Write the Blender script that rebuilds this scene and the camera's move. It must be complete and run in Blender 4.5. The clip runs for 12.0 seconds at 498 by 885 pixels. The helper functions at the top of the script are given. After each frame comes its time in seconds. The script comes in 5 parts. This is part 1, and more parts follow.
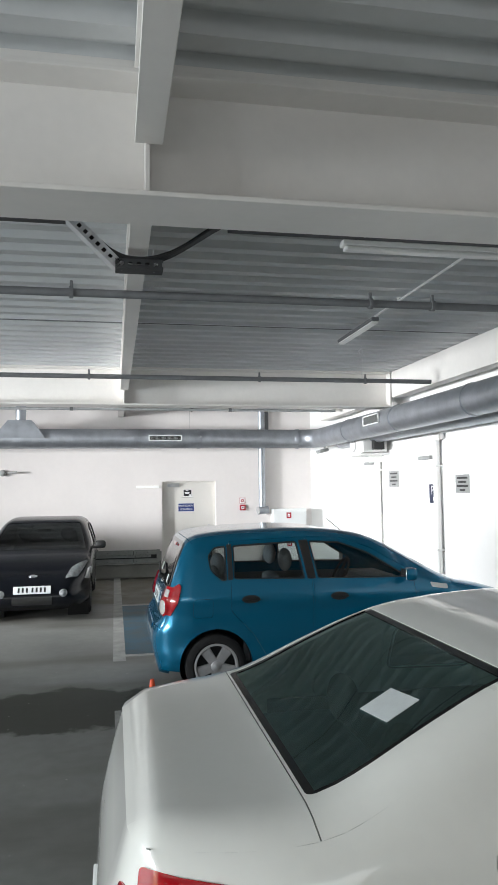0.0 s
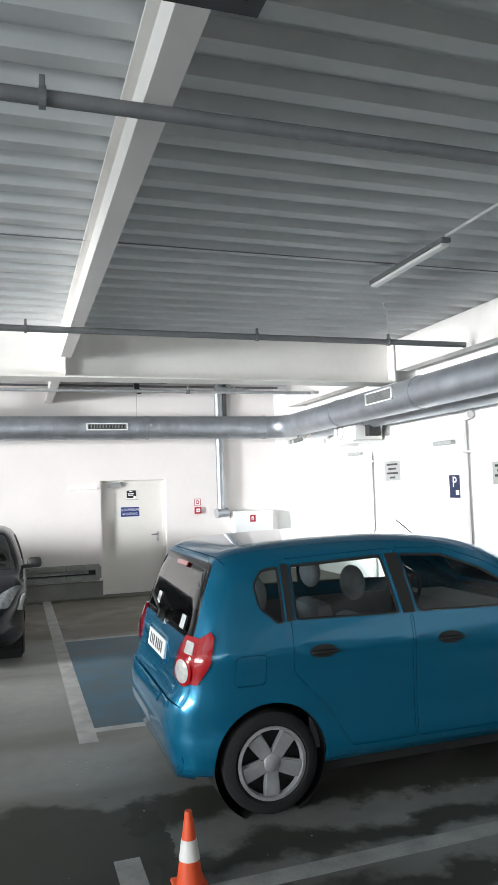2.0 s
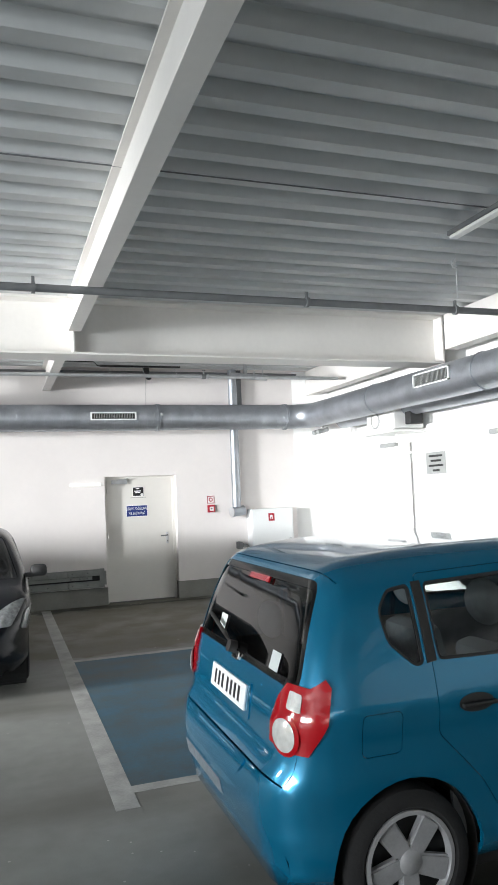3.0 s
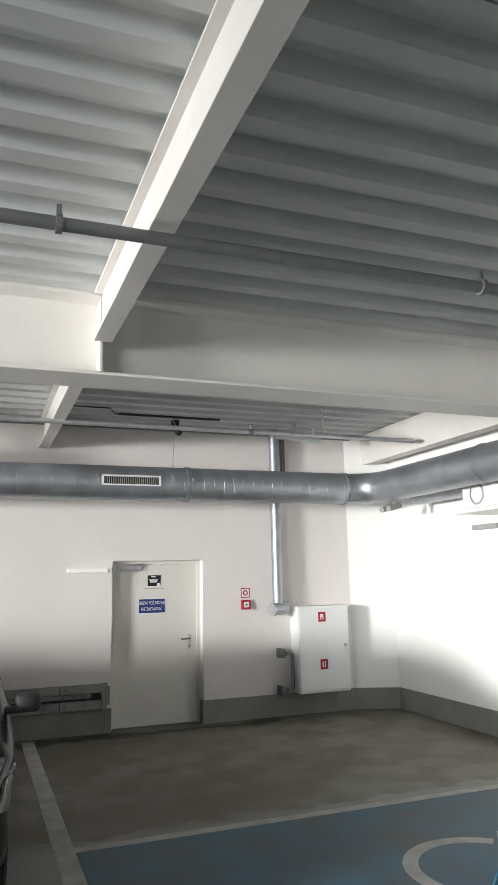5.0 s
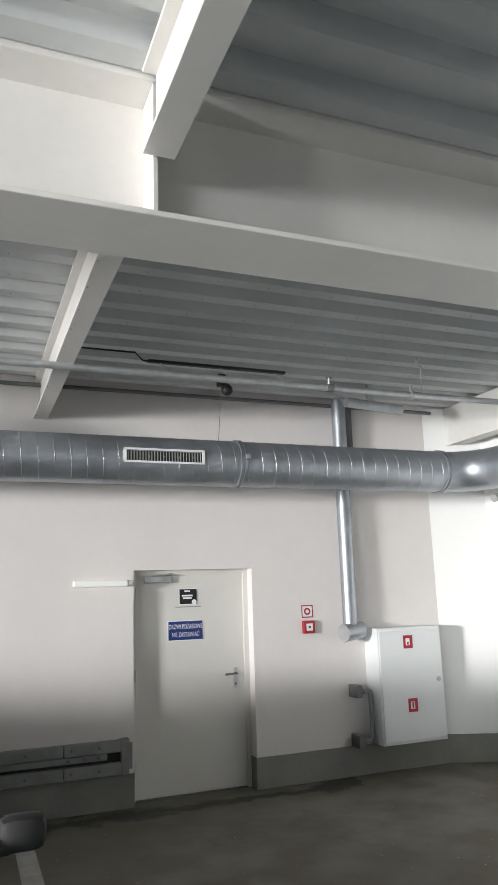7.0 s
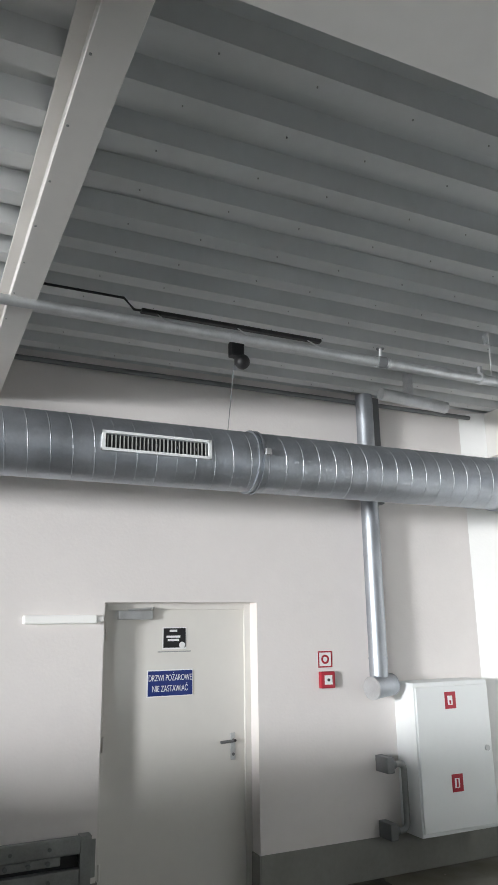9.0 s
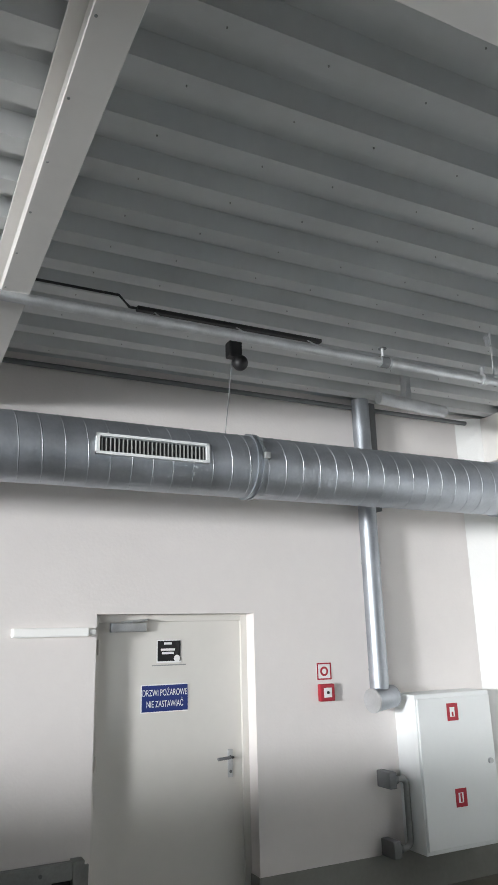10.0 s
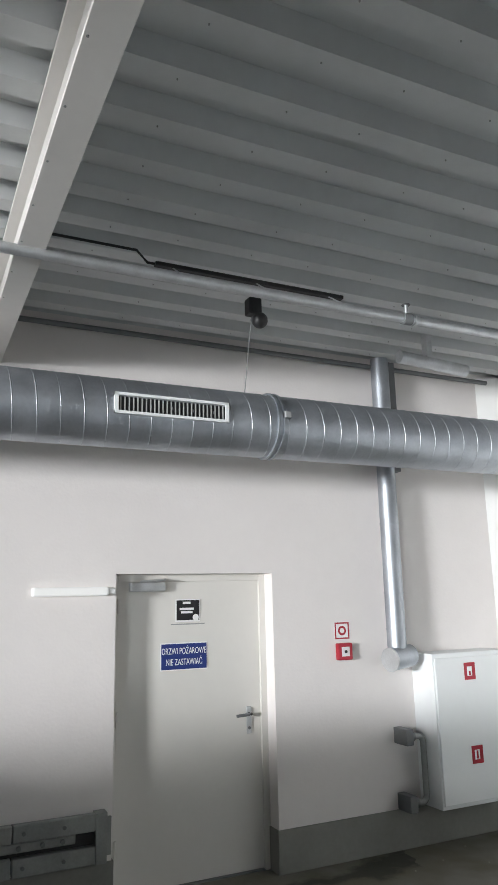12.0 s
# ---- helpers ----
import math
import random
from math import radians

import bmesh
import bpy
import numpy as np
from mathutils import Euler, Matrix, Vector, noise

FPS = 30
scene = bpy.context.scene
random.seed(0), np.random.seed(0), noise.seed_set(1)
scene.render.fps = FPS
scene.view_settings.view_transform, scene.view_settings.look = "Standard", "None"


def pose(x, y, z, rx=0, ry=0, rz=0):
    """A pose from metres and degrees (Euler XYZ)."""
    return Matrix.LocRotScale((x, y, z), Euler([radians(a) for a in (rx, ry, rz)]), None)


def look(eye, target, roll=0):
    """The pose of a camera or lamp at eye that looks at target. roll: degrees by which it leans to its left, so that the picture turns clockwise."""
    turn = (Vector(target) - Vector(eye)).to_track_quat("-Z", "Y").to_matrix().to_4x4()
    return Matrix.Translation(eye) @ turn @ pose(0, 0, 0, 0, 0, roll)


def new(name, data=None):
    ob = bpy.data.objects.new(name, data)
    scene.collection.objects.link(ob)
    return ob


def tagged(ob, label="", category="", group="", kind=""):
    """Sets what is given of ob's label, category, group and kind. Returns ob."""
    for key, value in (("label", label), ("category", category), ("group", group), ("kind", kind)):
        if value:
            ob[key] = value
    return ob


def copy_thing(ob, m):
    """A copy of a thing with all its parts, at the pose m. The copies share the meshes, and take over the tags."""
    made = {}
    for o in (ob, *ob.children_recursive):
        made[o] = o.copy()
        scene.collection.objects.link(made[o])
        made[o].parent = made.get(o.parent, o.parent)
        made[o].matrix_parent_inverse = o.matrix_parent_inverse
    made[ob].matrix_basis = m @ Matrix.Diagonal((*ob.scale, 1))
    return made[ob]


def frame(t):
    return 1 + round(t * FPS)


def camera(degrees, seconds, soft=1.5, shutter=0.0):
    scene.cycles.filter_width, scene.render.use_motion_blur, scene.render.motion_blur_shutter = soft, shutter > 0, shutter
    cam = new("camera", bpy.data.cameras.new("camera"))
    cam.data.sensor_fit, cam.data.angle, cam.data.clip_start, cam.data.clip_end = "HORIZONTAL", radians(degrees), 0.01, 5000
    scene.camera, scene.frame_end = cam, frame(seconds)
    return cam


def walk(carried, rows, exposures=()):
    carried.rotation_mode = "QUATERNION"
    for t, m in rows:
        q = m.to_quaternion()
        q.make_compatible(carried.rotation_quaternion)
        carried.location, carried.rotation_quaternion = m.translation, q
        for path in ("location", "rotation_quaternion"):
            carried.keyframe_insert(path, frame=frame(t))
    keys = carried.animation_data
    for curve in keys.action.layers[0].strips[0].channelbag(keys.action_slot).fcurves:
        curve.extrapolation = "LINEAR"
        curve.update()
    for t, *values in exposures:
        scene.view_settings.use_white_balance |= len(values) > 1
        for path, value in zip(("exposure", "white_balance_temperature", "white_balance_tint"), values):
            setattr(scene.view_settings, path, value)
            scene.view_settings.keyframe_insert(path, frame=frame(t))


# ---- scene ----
cam = camera(38.5, 12.0)
PATH = [
    (0, (0.214, -1.838, 1.908), (0.585, 0.123, 2.035), -0.7),
    (0.5, (0.129, -1.134, 1.915), (0.484, 0.831, 2.022), -2.2),
    (1, (0.066, -0.449, 1.854), (0.618, 1.468, 1.989), -2.5),
    (1.5, (-0.086, 0.235, 1.828), (0.459, 2.157, 1.922), -0.8),
    (2, (-0.231, 0.837, 1.826), (0.394, 2.732, 1.958), -1.9),
    (2.5, (-0.296, 1.489, 1.846), (0.284, 3.399, 1.977), -2.9),
    (3, (-0.4, 2.146, 1.806), (0.265, 4.028, 1.932), -2.3),
    (3.2, (-0.43, 2.41, 1.783), (0.22, 4.296, 1.936), -2.6),
    (4.8, (-0.451, 4.432, 1.81), (0.246, 6.284, 2.098), -2.4),
    (5, (-0.405, 4.75, 1.843), (0.3, 6.585, 2.212), -1.2),
    (5.5, (-0.486, 5.282, 1.766), (0.231, 7.107, 2.164), -0.8),
    (6, (-0.411, 6.037, 1.792), (0.259, 7.878, 2.193), -1.0),
    (6.5, (-0.375, 6.648, 1.861), (0.37, 8.475, 2.185), -1.9),
    (7, (-0.251, 7.208, 1.854), (0.477, 9.027, 2.26), -1.8),
    (7.2, (-0.221, 7.398, 1.846), (0.531, 9.21, 2.233), -1.3),
    (8.8, (-0.058, 8.734, 1.911), (0.732, 10.513, 2.369), -1.2),
    (9, (-0.022, 8.818, 1.905), (0.8, 10.573, 2.399), -0.8),
    (9.5, (-0.036, 8.954, 1.878), (0.868, 10.667, 2.376), -1.8),
    (10, (-0.042, 9.009, 1.882), (0.82, 10.734, 2.413), -1.5),
    (10.5, (-0.086, 9.037, 1.856), (0.727, 10.785, 2.387), -2.1),
    (11, (-0.025, 9.072, 1.876), (0.771, 10.849, 2.331), -2.5),
    (11.5, (-0.014, 9.088, 1.891), (0.804, 10.867, 2.299), -1.6),
    (12, (-0.061, 9.086, 1.884), (0.781, 10.849, 2.312), -1.3),
]
walk(cam, [(t, look(eye, target, roll)) for t, eye, target, roll in PATH], exposures=[(0, -0.16, 6450, 10), (1.0, 0.1, 6450, 10), (3.2, -0.06, 6500, 10), (4.8, -0.52, 6800, 10), (7.2, -0.6, 6600, 10), (8.8, -0.54, 6500, 10), (12.0, -0.52, 6450, 10)])

# ---- light: daylight through the openings of the side and rear walls ----
world = bpy.data.worlds.new("sky")
scene.world = world
world.use_nodes = True
_n = world.node_tree.nodes
_sky = _n.new("ShaderNodeTexSky")
_sky.sky_type, _sky.sun_disc, _sky.sun_elevation, _sky.sun_rotation = "NISHITA", False, radians(24), radians(-120)
world.node_tree.links.new(_sky.outputs[0], _n["Background"].inputs[0])
_n["Background"].inputs[1].default_value = 0.1


def daylight(name, place, target, w, h, power, color, spread=180):
    d = bpy.data.lights.new(name, "AREA")
    d.shape, d.size, d.size_y, d.energy, d.color = "RECTANGLE", w, h, power, color
    d.spread = radians(spread)
    ob = new(name, d)
    ob.matrix_world = look(place, target)
    return ob


GATE_POWER, SIDE_POWER, REAR_POWER = 450, 1330, 150
daylight("gate_daylight", (-11.0, 7.9, 2.45), (5.0, 11.6, 0.75), 1.8, 1.0, GATE_POWER, (0.97, 0.985, 1.0), 56)
daylight("side_daylight", (-10.9, 0.0, 2.0), (2.0, 2.0, 1.4), 6.0, 2.0, SIDE_POWER, (0.88, 0.95, 1.0))
daylight("rear_daylight", (-1.2, -8.9, 1.3), (0.0, 3.0, 1.0), 8.5, 2.2, REAR_POWER, (0.95, 0.98, 1.0))

# ---- materials ----


def material(name, color, rough=0.6, metal=0.0, spread=0.0, scale=4.0, bump=0.0, bump_scale=60.0, color2=None, coat=0.0, piece=0.0):
    """Paint, concrete, metal: a base colour varied by two noises, roughness and fine relief."""
    m = bpy.data.materials.new(name)
    m.use_nodes = True
    nt = m.node_tree
    b = nt.nodes["Principled BSDF"]
    b.inputs["Base Color"].default_value = (*color, 1)
    b.inputs["Roughness"].default_value, b.inputs["Metallic"].default_value = rough, metal
    b.inputs["Coat Weight"].default_value = coat
    b.inputs["Coat Roughness"].default_value = 0.04
    tc = nt.nodes.new("ShaderNodeTexCoord")
    if spread or color2:
        n1, n2 = nt.nodes.new("ShaderNodeTexNoise"), nt.nodes.new("ShaderNodeTexNoise")
        n1.inputs["Scale"].default_value, n2.inputs["Scale"].default_value = scale, scale * 11
        n1.inputs["Detail"].default_value = n2.inputs["Detail"].default_value = 6
        mix = nt.nodes.new("ShaderNodeMath")
        mix.operation = "MULTIPLY_ADD"
        mix.inputs[1].default_value = 0.35
        nt.links.new(tc.outputs["Object"], n1.inputs[0])
        nt.links.new(tc.outputs["Object"], n2.inputs[0])
        nt.links.new(n2.outputs[0], mix.inputs[0])
        nt.links.new(n1.outputs[0], mix.inputs[2])
        ramp = nt.nodes.new("ShaderNodeValToRGB")
        lo = color2 or tuple(c * (1 - spread) for c in color)
        hi = color if color2 else tuple(min(1, c * (1 + spread)) for c in color)
        ramp.color_ramp.elements[0].color, ramp.color_ramp.elements[1].color = (*lo, 1), (*hi, 1)
        ramp.color_ramp.elements[0].position, ramp.color_ramp.elements[1].position = 0.45, 0.92
        nt.links.new(mix.outputs[0], ramp.inputs[0])
        nt.links.new(ramp.outputs[0], b.inputs["Base Color"])
        rr = nt.nodes.new("ShaderNodeMapRange")
        rr.inputs[3].default_value, rr.inputs[4].default_value = max(0.03, rough - 0.12), min(1, rough + 0.12)
        nt.links.new(mix.outputs[0], rr.inputs[0])
        nt.links.new(rr.outputs[0], b.inputs["Roughness"])
    if bump:
        n3 = nt.nodes.new("ShaderNodeTexNoise")
        n3.inputs["Scale"].default_value, n3.inputs["Detail"].default_value = bump_scale, 4
        bp = nt.nodes.new("ShaderNodeBump")
        bp.inputs["Strength"].default_value, bp.inputs["Distance"].default_value = bump, 0.01
        nt.links.new(tc.outputs["Object"], n3.inputs[0])
        nt.links.new(n3.outputs[0], bp.inputs["Height"])
        nt.links.new(bp.outputs[0], b.inputs["Normal"])
    return m


def glass_material(name, tint, rough=0.02, ior=1.5, gloss=(1.0, 1.0, 1.0)):
    """Thin window glass: mostly clear and tinted, with a Fresnel gloss."""
    m = bpy.data.materials.new(name)
    m.use_nodes = True
    nt = m.node_tree
    nt.nodes.remove(nt.nodes["Principled BSDF"])
    tr, gl, mx, fr = (nt.nodes.new(k) for k in ("ShaderNodeBsdfTransparent", "ShaderNodeBsdfGlossy", "ShaderNodeMixShader", "ShaderNodeFresnel"))
    tr.inputs[0].default_value = (*tint, 1)
    gl.inputs["Roughness"].default_value = rough
    fr.inputs[0].default_value = ior
    gl.inputs["Color"].default_value = (*gloss, 1)
    nt.links.new(fr.outputs[0], mx.inputs[0])
    nt.links.new(tr.outputs[0], mx.inputs[1])
    nt.links.new(gl.outputs[0], mx.inputs[2])
    nt.links.new(mx.outputs[0], nt.nodes["Material Output"].inputs[0])
    return m


def floor_material():
    m = material("concrete_floor", (0.215, 0.219, 0.206), 0.55, spread=0.25, scale=0.8, bump=0.12, bump_scale=90)
    nt = m.node_tree
    b = nt.nodes["Principled BSDF"]
    src = b.inputs["Base Color"].links[0].from_socket
    tc = nt.nodes["Texture Coordinate"]
    n = nt.nodes.new("ShaderNodeTexNoise")
    n.inputs["Scale"].default_value, n.inputs["Detail"].default_value = 0.45, 8
    mp = nt.nodes.new("ShaderNodeMapping")
    mp.inputs["Scale"].default_value = (0.6, 1.6, 1)
    nt.links.new(tc.outputs["Object"], mp.inputs[0])
    nt.links.new(mp.outputs[0], n.inputs[0])
    r = nt.nodes.new("ShaderNodeValToRGB")
    r.color_ramp.elements[0].position, r.color_ramp.elements[1].position = 0.48, 0.66
    r.color_ramp.elements[0].color, r.color_ramp.elements[1].color = (0, 0, 0, 1), (1, 1, 1, 1)
    nt.links.new(n.outputs[0], r.inputs[0])
    mx = nt.nodes.new("ShaderNodeMixRGB")
    mx.inputs[2].default_value = (0.105, 0.1, 0.085, 1)
    nt.links.new(r.outputs[0], mx.inputs[0])
    nt.links.new(src, mx.inputs[1])
    last = mx.outputs[0]
    # long damp patches and dark bands with ragged edges
    xyz = nt.nodes.new("ShaderNodeSeparateXYZ")
    nt.links.new(tc.outputs["Object"], xyz.inputs[0])

    def calc(op, p, q):
        c = nt.nodes.new("ShaderNodeMath")
        c.operation = op
        for k, v in enumerate((p, q)):
            if isinstance(v, (int, float)):
                c.inputs[k].default_value = v
            else:
                nt.links.new(v, c.inputs[k])
        return c.outputs[0]

    edge = nt.nodes.new("ShaderNodeTexNoise")
    edge.inputs["Scale"].default_value, edge.inputs["Detail"].default_value = 1.6, 7
    edge.inputs["Roughness"].default_value = 0.62
    nt.links.new(tc.outputs["Object"], edge.inputs[0])
    ragged = calc("ADD", xyz.outputs[1], calc("MULTIPLY", calc("SUBTRACT", edge.outputs[0], 0.5), 1.0))
    patch = nt.nodes.new("ShaderNodeMapRange")
    patch.inputs[1].default_value, patch.inputs[2].default_value, patch.inputs[4].default_value = 0.4, 0.62, 0.5
    spot = nt.nodes.new("ShaderNodeTexNoise")
    spot.inputs["Scale"].default_value, spot.inputs["Detail"].default_value = 2.3, 6
    nt.links.new(tc.outputs["Object"], spot.inputs[0])
    nt.links.new(spot.outputs[0], patch.inputs[0])
    rough_src = b.inputs["Roughness"].links[0].from_socket
    DARKTONE, DIRT = (0.034, 0.036, 0.026, 1), (0.104, 0.091, 0.058, 1)
    # the band at 5.02 darkens the floor under the blue car
    for centre, half, x0, x1, tone in ((12.3, 1.9, -1.2, 6.4, DIRT), (4.7, 0.54, -12.0, 0.5, DARKTONE), (4.36, 0.11, 0.4, 5.4, DARKTONE), (5.02, 0.25, 0.4, 5.4, DARKTONE), (3.82, 0.16, 0.6, 5.4, DARKTONE), (13.75, 0.1, -1.0, 3.4, DARKTONE)):
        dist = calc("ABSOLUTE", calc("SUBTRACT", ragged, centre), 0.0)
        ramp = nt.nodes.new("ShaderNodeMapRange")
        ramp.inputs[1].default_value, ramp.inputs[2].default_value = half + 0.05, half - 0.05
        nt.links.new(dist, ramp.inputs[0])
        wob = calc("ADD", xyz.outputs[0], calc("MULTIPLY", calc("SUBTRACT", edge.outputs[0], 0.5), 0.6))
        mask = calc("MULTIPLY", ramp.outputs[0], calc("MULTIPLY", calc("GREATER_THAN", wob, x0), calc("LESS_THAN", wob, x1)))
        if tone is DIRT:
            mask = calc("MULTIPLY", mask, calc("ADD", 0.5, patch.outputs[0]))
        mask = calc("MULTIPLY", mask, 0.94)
        toned = nt.nodes.new("ShaderNodeMixRGB")
        toned.inputs[2].default_value = tone
        nt.links.new(mask, toned.inputs[0])
        nt.links.new(last, toned.inputs[1])
        last = toned.outputs[0]
        rough_src = calc("ADD", rough_src, calc("MULTIPLY", mask, 0.06))
    # pale grit
    grit = nt.nodes.new("ShaderNodeTexVoronoi")
    grit.inputs["Scale"].default_value = 9
    nt.links.new(tc.outputs["Object"], grit.inputs[0])
    pale = nt.nodes.new("ShaderNodeMixRGB")
    pale.inputs[2].default_value = (0.42, 0.41, 0.38, 1)
    nt.links.new(calc("MULTIPLY", calc("LESS_THAN", grit.outputs["Distance"], 0.06), calc("GREATER_THAN", spot.outputs[0], 0.5)), pale.inputs[0])
    nt.links.new(last, pale.inputs[1])
    last = pale.outputs[0]
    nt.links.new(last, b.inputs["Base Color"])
    nt.links.new(rough_src, b.inputs["Roughness"])
    return m


FLOOR = floor_material()
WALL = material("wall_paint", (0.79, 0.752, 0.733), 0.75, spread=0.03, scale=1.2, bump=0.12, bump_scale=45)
# white paint lifted paler, so strong daylight on east wall and corner is in its colour
BRIGHTWALL = material("brightened_wall_paint", (0.9, 0.9, 0.885), 0.75, spread=0.02, scale=1.2, bump=0.12, bump_scale=45)
PLINTH = material("plinth_paint", (0.25, 0.25, 0.23), 0.7, spread=0.14, scale=2.5, bump=0.1)
DECK = material("deck_paint", (0.55, 0.565, 0.565), 0.5, spread=0.07, scale=1.5, bump=0.03)
STEEL = material("white_steel_paint", (0.74, 0.72, 0.69), 0.5, spread=0.05, scale=1.5, bump=0.04)
DARKPIPE = material("grey_pipe_paint", (0.16, 0.165, 0.17), 0.5, spread=0.15, scale=8)
GALV = material("galvanised_sheet", (0.43, 0.455, 0.49), 0.42, metal=0.88, spread=0.16, scale=5)
ZINC = material("zinc_pipe", (0.6, 0.61, 0.62), 0.4, metal=0.8, spread=0.15, scale=9)
DOORPAINT = material("door_enamel", (0.72, 0.7, 0.66), 0.42, spread=0.03, scale=1.5)
LIGHTGREY = material("cabinet_enamel", (0.8, 0.82, 0.82), 0.4, spread=0.02, scale=2)
WHITEPL = material("white_plastic", (0.8, 0.8, 0.78), 0.4)
BLACKPL = material("black_plastic", (0.015, 0.015, 0.016), 0.45, spread=0.2, scale=20)
RED = material("red_sign", (0.38, 0.012, 0.028), 0.4)
BLUESIGN = material("blue_sign", (0.012, 0.032, 0.18), 0.4)
NAVYSIGN = material("navy_sign", (0.01, 0.02, 0.06), 0.4)
BLACKSIGN = material("black_sign", (0.012, 0.012, 0.014), 0.4)
LAMPGLOW = material("lit_lamp_cover", (0.85, 0.85, 0.83), 0.4)
LAMPGLOW.node_tree.nodes["Principled BSDF"].inputs["Emission Color"].default_value = (1, 1, 0.97, 1)
LAMPGLOW.node_tree.nodes["Principled BSDF"].inputs["Emission Strength"].default_value = 0.2
WHITESIGN = material("white_sign", (0.85, 0.85, 0.85), 0.45)
GREYSIGN = material("grey_sign", (0.33, 0.34, 0.33), 0.5, spread=0.1, scale=10)
LINEPAINT = material("worn_line_paint", (0.42, 0.42, 0.4), 0.65, color2=(0.24, 0.24, 0.23), scale=5, bump=0.1)
BLUEPAINT = material("worn_blue_floor_paint", (0.035, 0.125, 0.19), 0.55, color2=(0.045, 0.062, 0.066), scale=2.6, bump=0.08)
RAIL = material("dull_zinc_rail", (0.3, 0.31, 0.3), 0.5, metal=0.5, spread=0.2, scale=6)
ORANGE = material("cone_orange", (0.8, 0.1, 0.03), 0.45, spread=0.1, scale=12)
CONEWHITE = material("cone_white", (0.8, 0.78, 0.75), 0.4, spread=0.06, scale=12)

# ---- mesh helpers ----


def mesh_of(name, bm, mat, smooth=False):
    bmesh.ops.recalc_face_normals(bm, faces=bm.faces)
    me = bpy.data.meshes.new(name)
    bm.to_mesh(me)
    bm.free()
    for m in mat if isinstance(mat, (list, tuple)) else [mat]:
        me.materials.append(m)
    if smooth:
        me.shade_smooth()
        me.set_sharp_from_angle(angle=radians(38))
    return me


def part(name, bm, mat, parent=None, label="", smooth=False):
    ob = new(name, mesh_of(name, bm, mat, smooth))
    ob.parent = parent
    if label:
        tagged(ob, label)
    return ob


def empty(name, x=0, y=0, z=0, rz=0):
    ob = new(name)
    ob.matrix_world = pose(x, y, z, 0, 0, rz)
    ob.empty_display_size = 0.1
    return ob


def box(bm, x0, y0, z0, x1, y1, z1, bevel=0.0, m=None):
    g = bmesh.ops.create_cube(bm, size=1.0)
    vs = g["verts"]
    for v in vs:
        v.co = Vector(((x0 + x1) / 2 + v.co.x * (x1 - x0), (y0 + y1) / 2 + v.co.y * (y1 - y0), (z0 + z1) / 2 + v.co.z * (z1 - z0)))
    if bevel:
        es = list({e for v in vs for e in v.link_edges})
        r = bmesh.ops.bevel(bm, geom=es, offset=bevel, segments=2, affect="EDGES", profile=0.5)
        vs = list({v for f in r["faces"] for v in f.verts} | {v for v in vs if v.is_valid})
    if m is not None:
        bmesh.ops.transform(bm, matrix=m, verts=vs)
    return bm


def bx(*a, **k):
    return box(bmesh.new(), *a, **k)


def tube(bm, a, b, r, seg=16, r2=None, caps=True):
    a, b = Vector(a), Vector(b)
    d = b - a
    m = Matrix.Translation((a + b) / 2) @ d.to_track_quat("Z", "Y").to_matrix().to_4x4()
    bmesh.ops.create_cone(bm, cap_ends=caps, segments=seg, radius1=r, radius2=r if r2 is None else r2, depth=d.length, matrix=m)
    return bm


def tb(*a, **k):
    return tube(bmesh.new(), *a, **k)


def sweep(bm, pts, r, seg=12):
    """A round bar along a line of points."""
    pts = [Vector(p) for p in pts]
    rings = []
    for i, p in enumerate(pts):
        d = (pts[min(i + 1, len(pts) - 1)] - pts[max(i - 1, 0)]).normalized()
        q = d.to_track_quat("Z", "Y").to_matrix()
        rings.append([bm.verts.new(p + q @ Vector((r * math.cos(2 * math.pi * k / seg), r * math.sin(2 * math.pi * k / seg), 0))) for k in range(seg)])
    for a, b in zip(rings, rings[1:]):
        # keep the rings from twisting: join each vertex to the nearest of the next ring
        off = min(range(seg), key=lambda o: (a[0].co - b[o].co).length)
        for k in range(seg):
            bm.faces.new((a[k], a[(k + 1) % seg], b[(k + 1 + off) % seg], b[(k + off) % seg]))
    bm.faces.new(rings[0]), bm.faces.new(rings[-1])
    return bm


def prism(bm, outline, z0, z1, axis="z"):
    """An outline in two axes, drawn out along the third."""
    def put(u, v, w):
        return (u, v, w) if axis == "z" else (u, w, v) if axis == "y" else (w, u, v)
    lo = [bm.verts.new(put(u, v, z0)) for u, v in outline]
    hi = [bm.verts.new(put(u, v, z1)) for u, v in outline]
    bm.faces.new(lo), bm.faces.new(hi)
    n = len(outline)
    for i in range(n):
        bm.faces.new((lo[i], lo[(i + 1) % n], hi[(i + 1) % n], hi[i]))
    return bm


def lettering(name, text, size, m, mat, parent, align="CENTER"):
    """Flat raised letters, as a mesh."""
    cu = bpy.data.curves.new(name, "FONT")
    cu.body, cu.size, cu.align_x, cu.align_y, cu.extrude = text, size, align, "CENTER", 0.0006
    tmp = bpy.data.objects.new(name + "_curve", cu)
    me = bpy.data.meshes.new_from_object(tmp)
    bpy.data.objects.remove(tmp)
    me.materials.clear()
    me.materials.append(mat)
    ob = new(name, me)
    ob.parent = parent
    ob.matrix_local = m
    return ob


# ---- the shell of the garage ----
XL, XR, YN, YF, ZC = -11.2, 5.22, -9.2, 13.98, 3.86
DX0, DX1, DTOP, REC = 1.243, 2.443, 2.07, 0.15


def structure(name, bm, mat, label, category, smooth=False):
    return tagged(part(name, bm, mat, None, "", smooth), label, category, kind="structure")


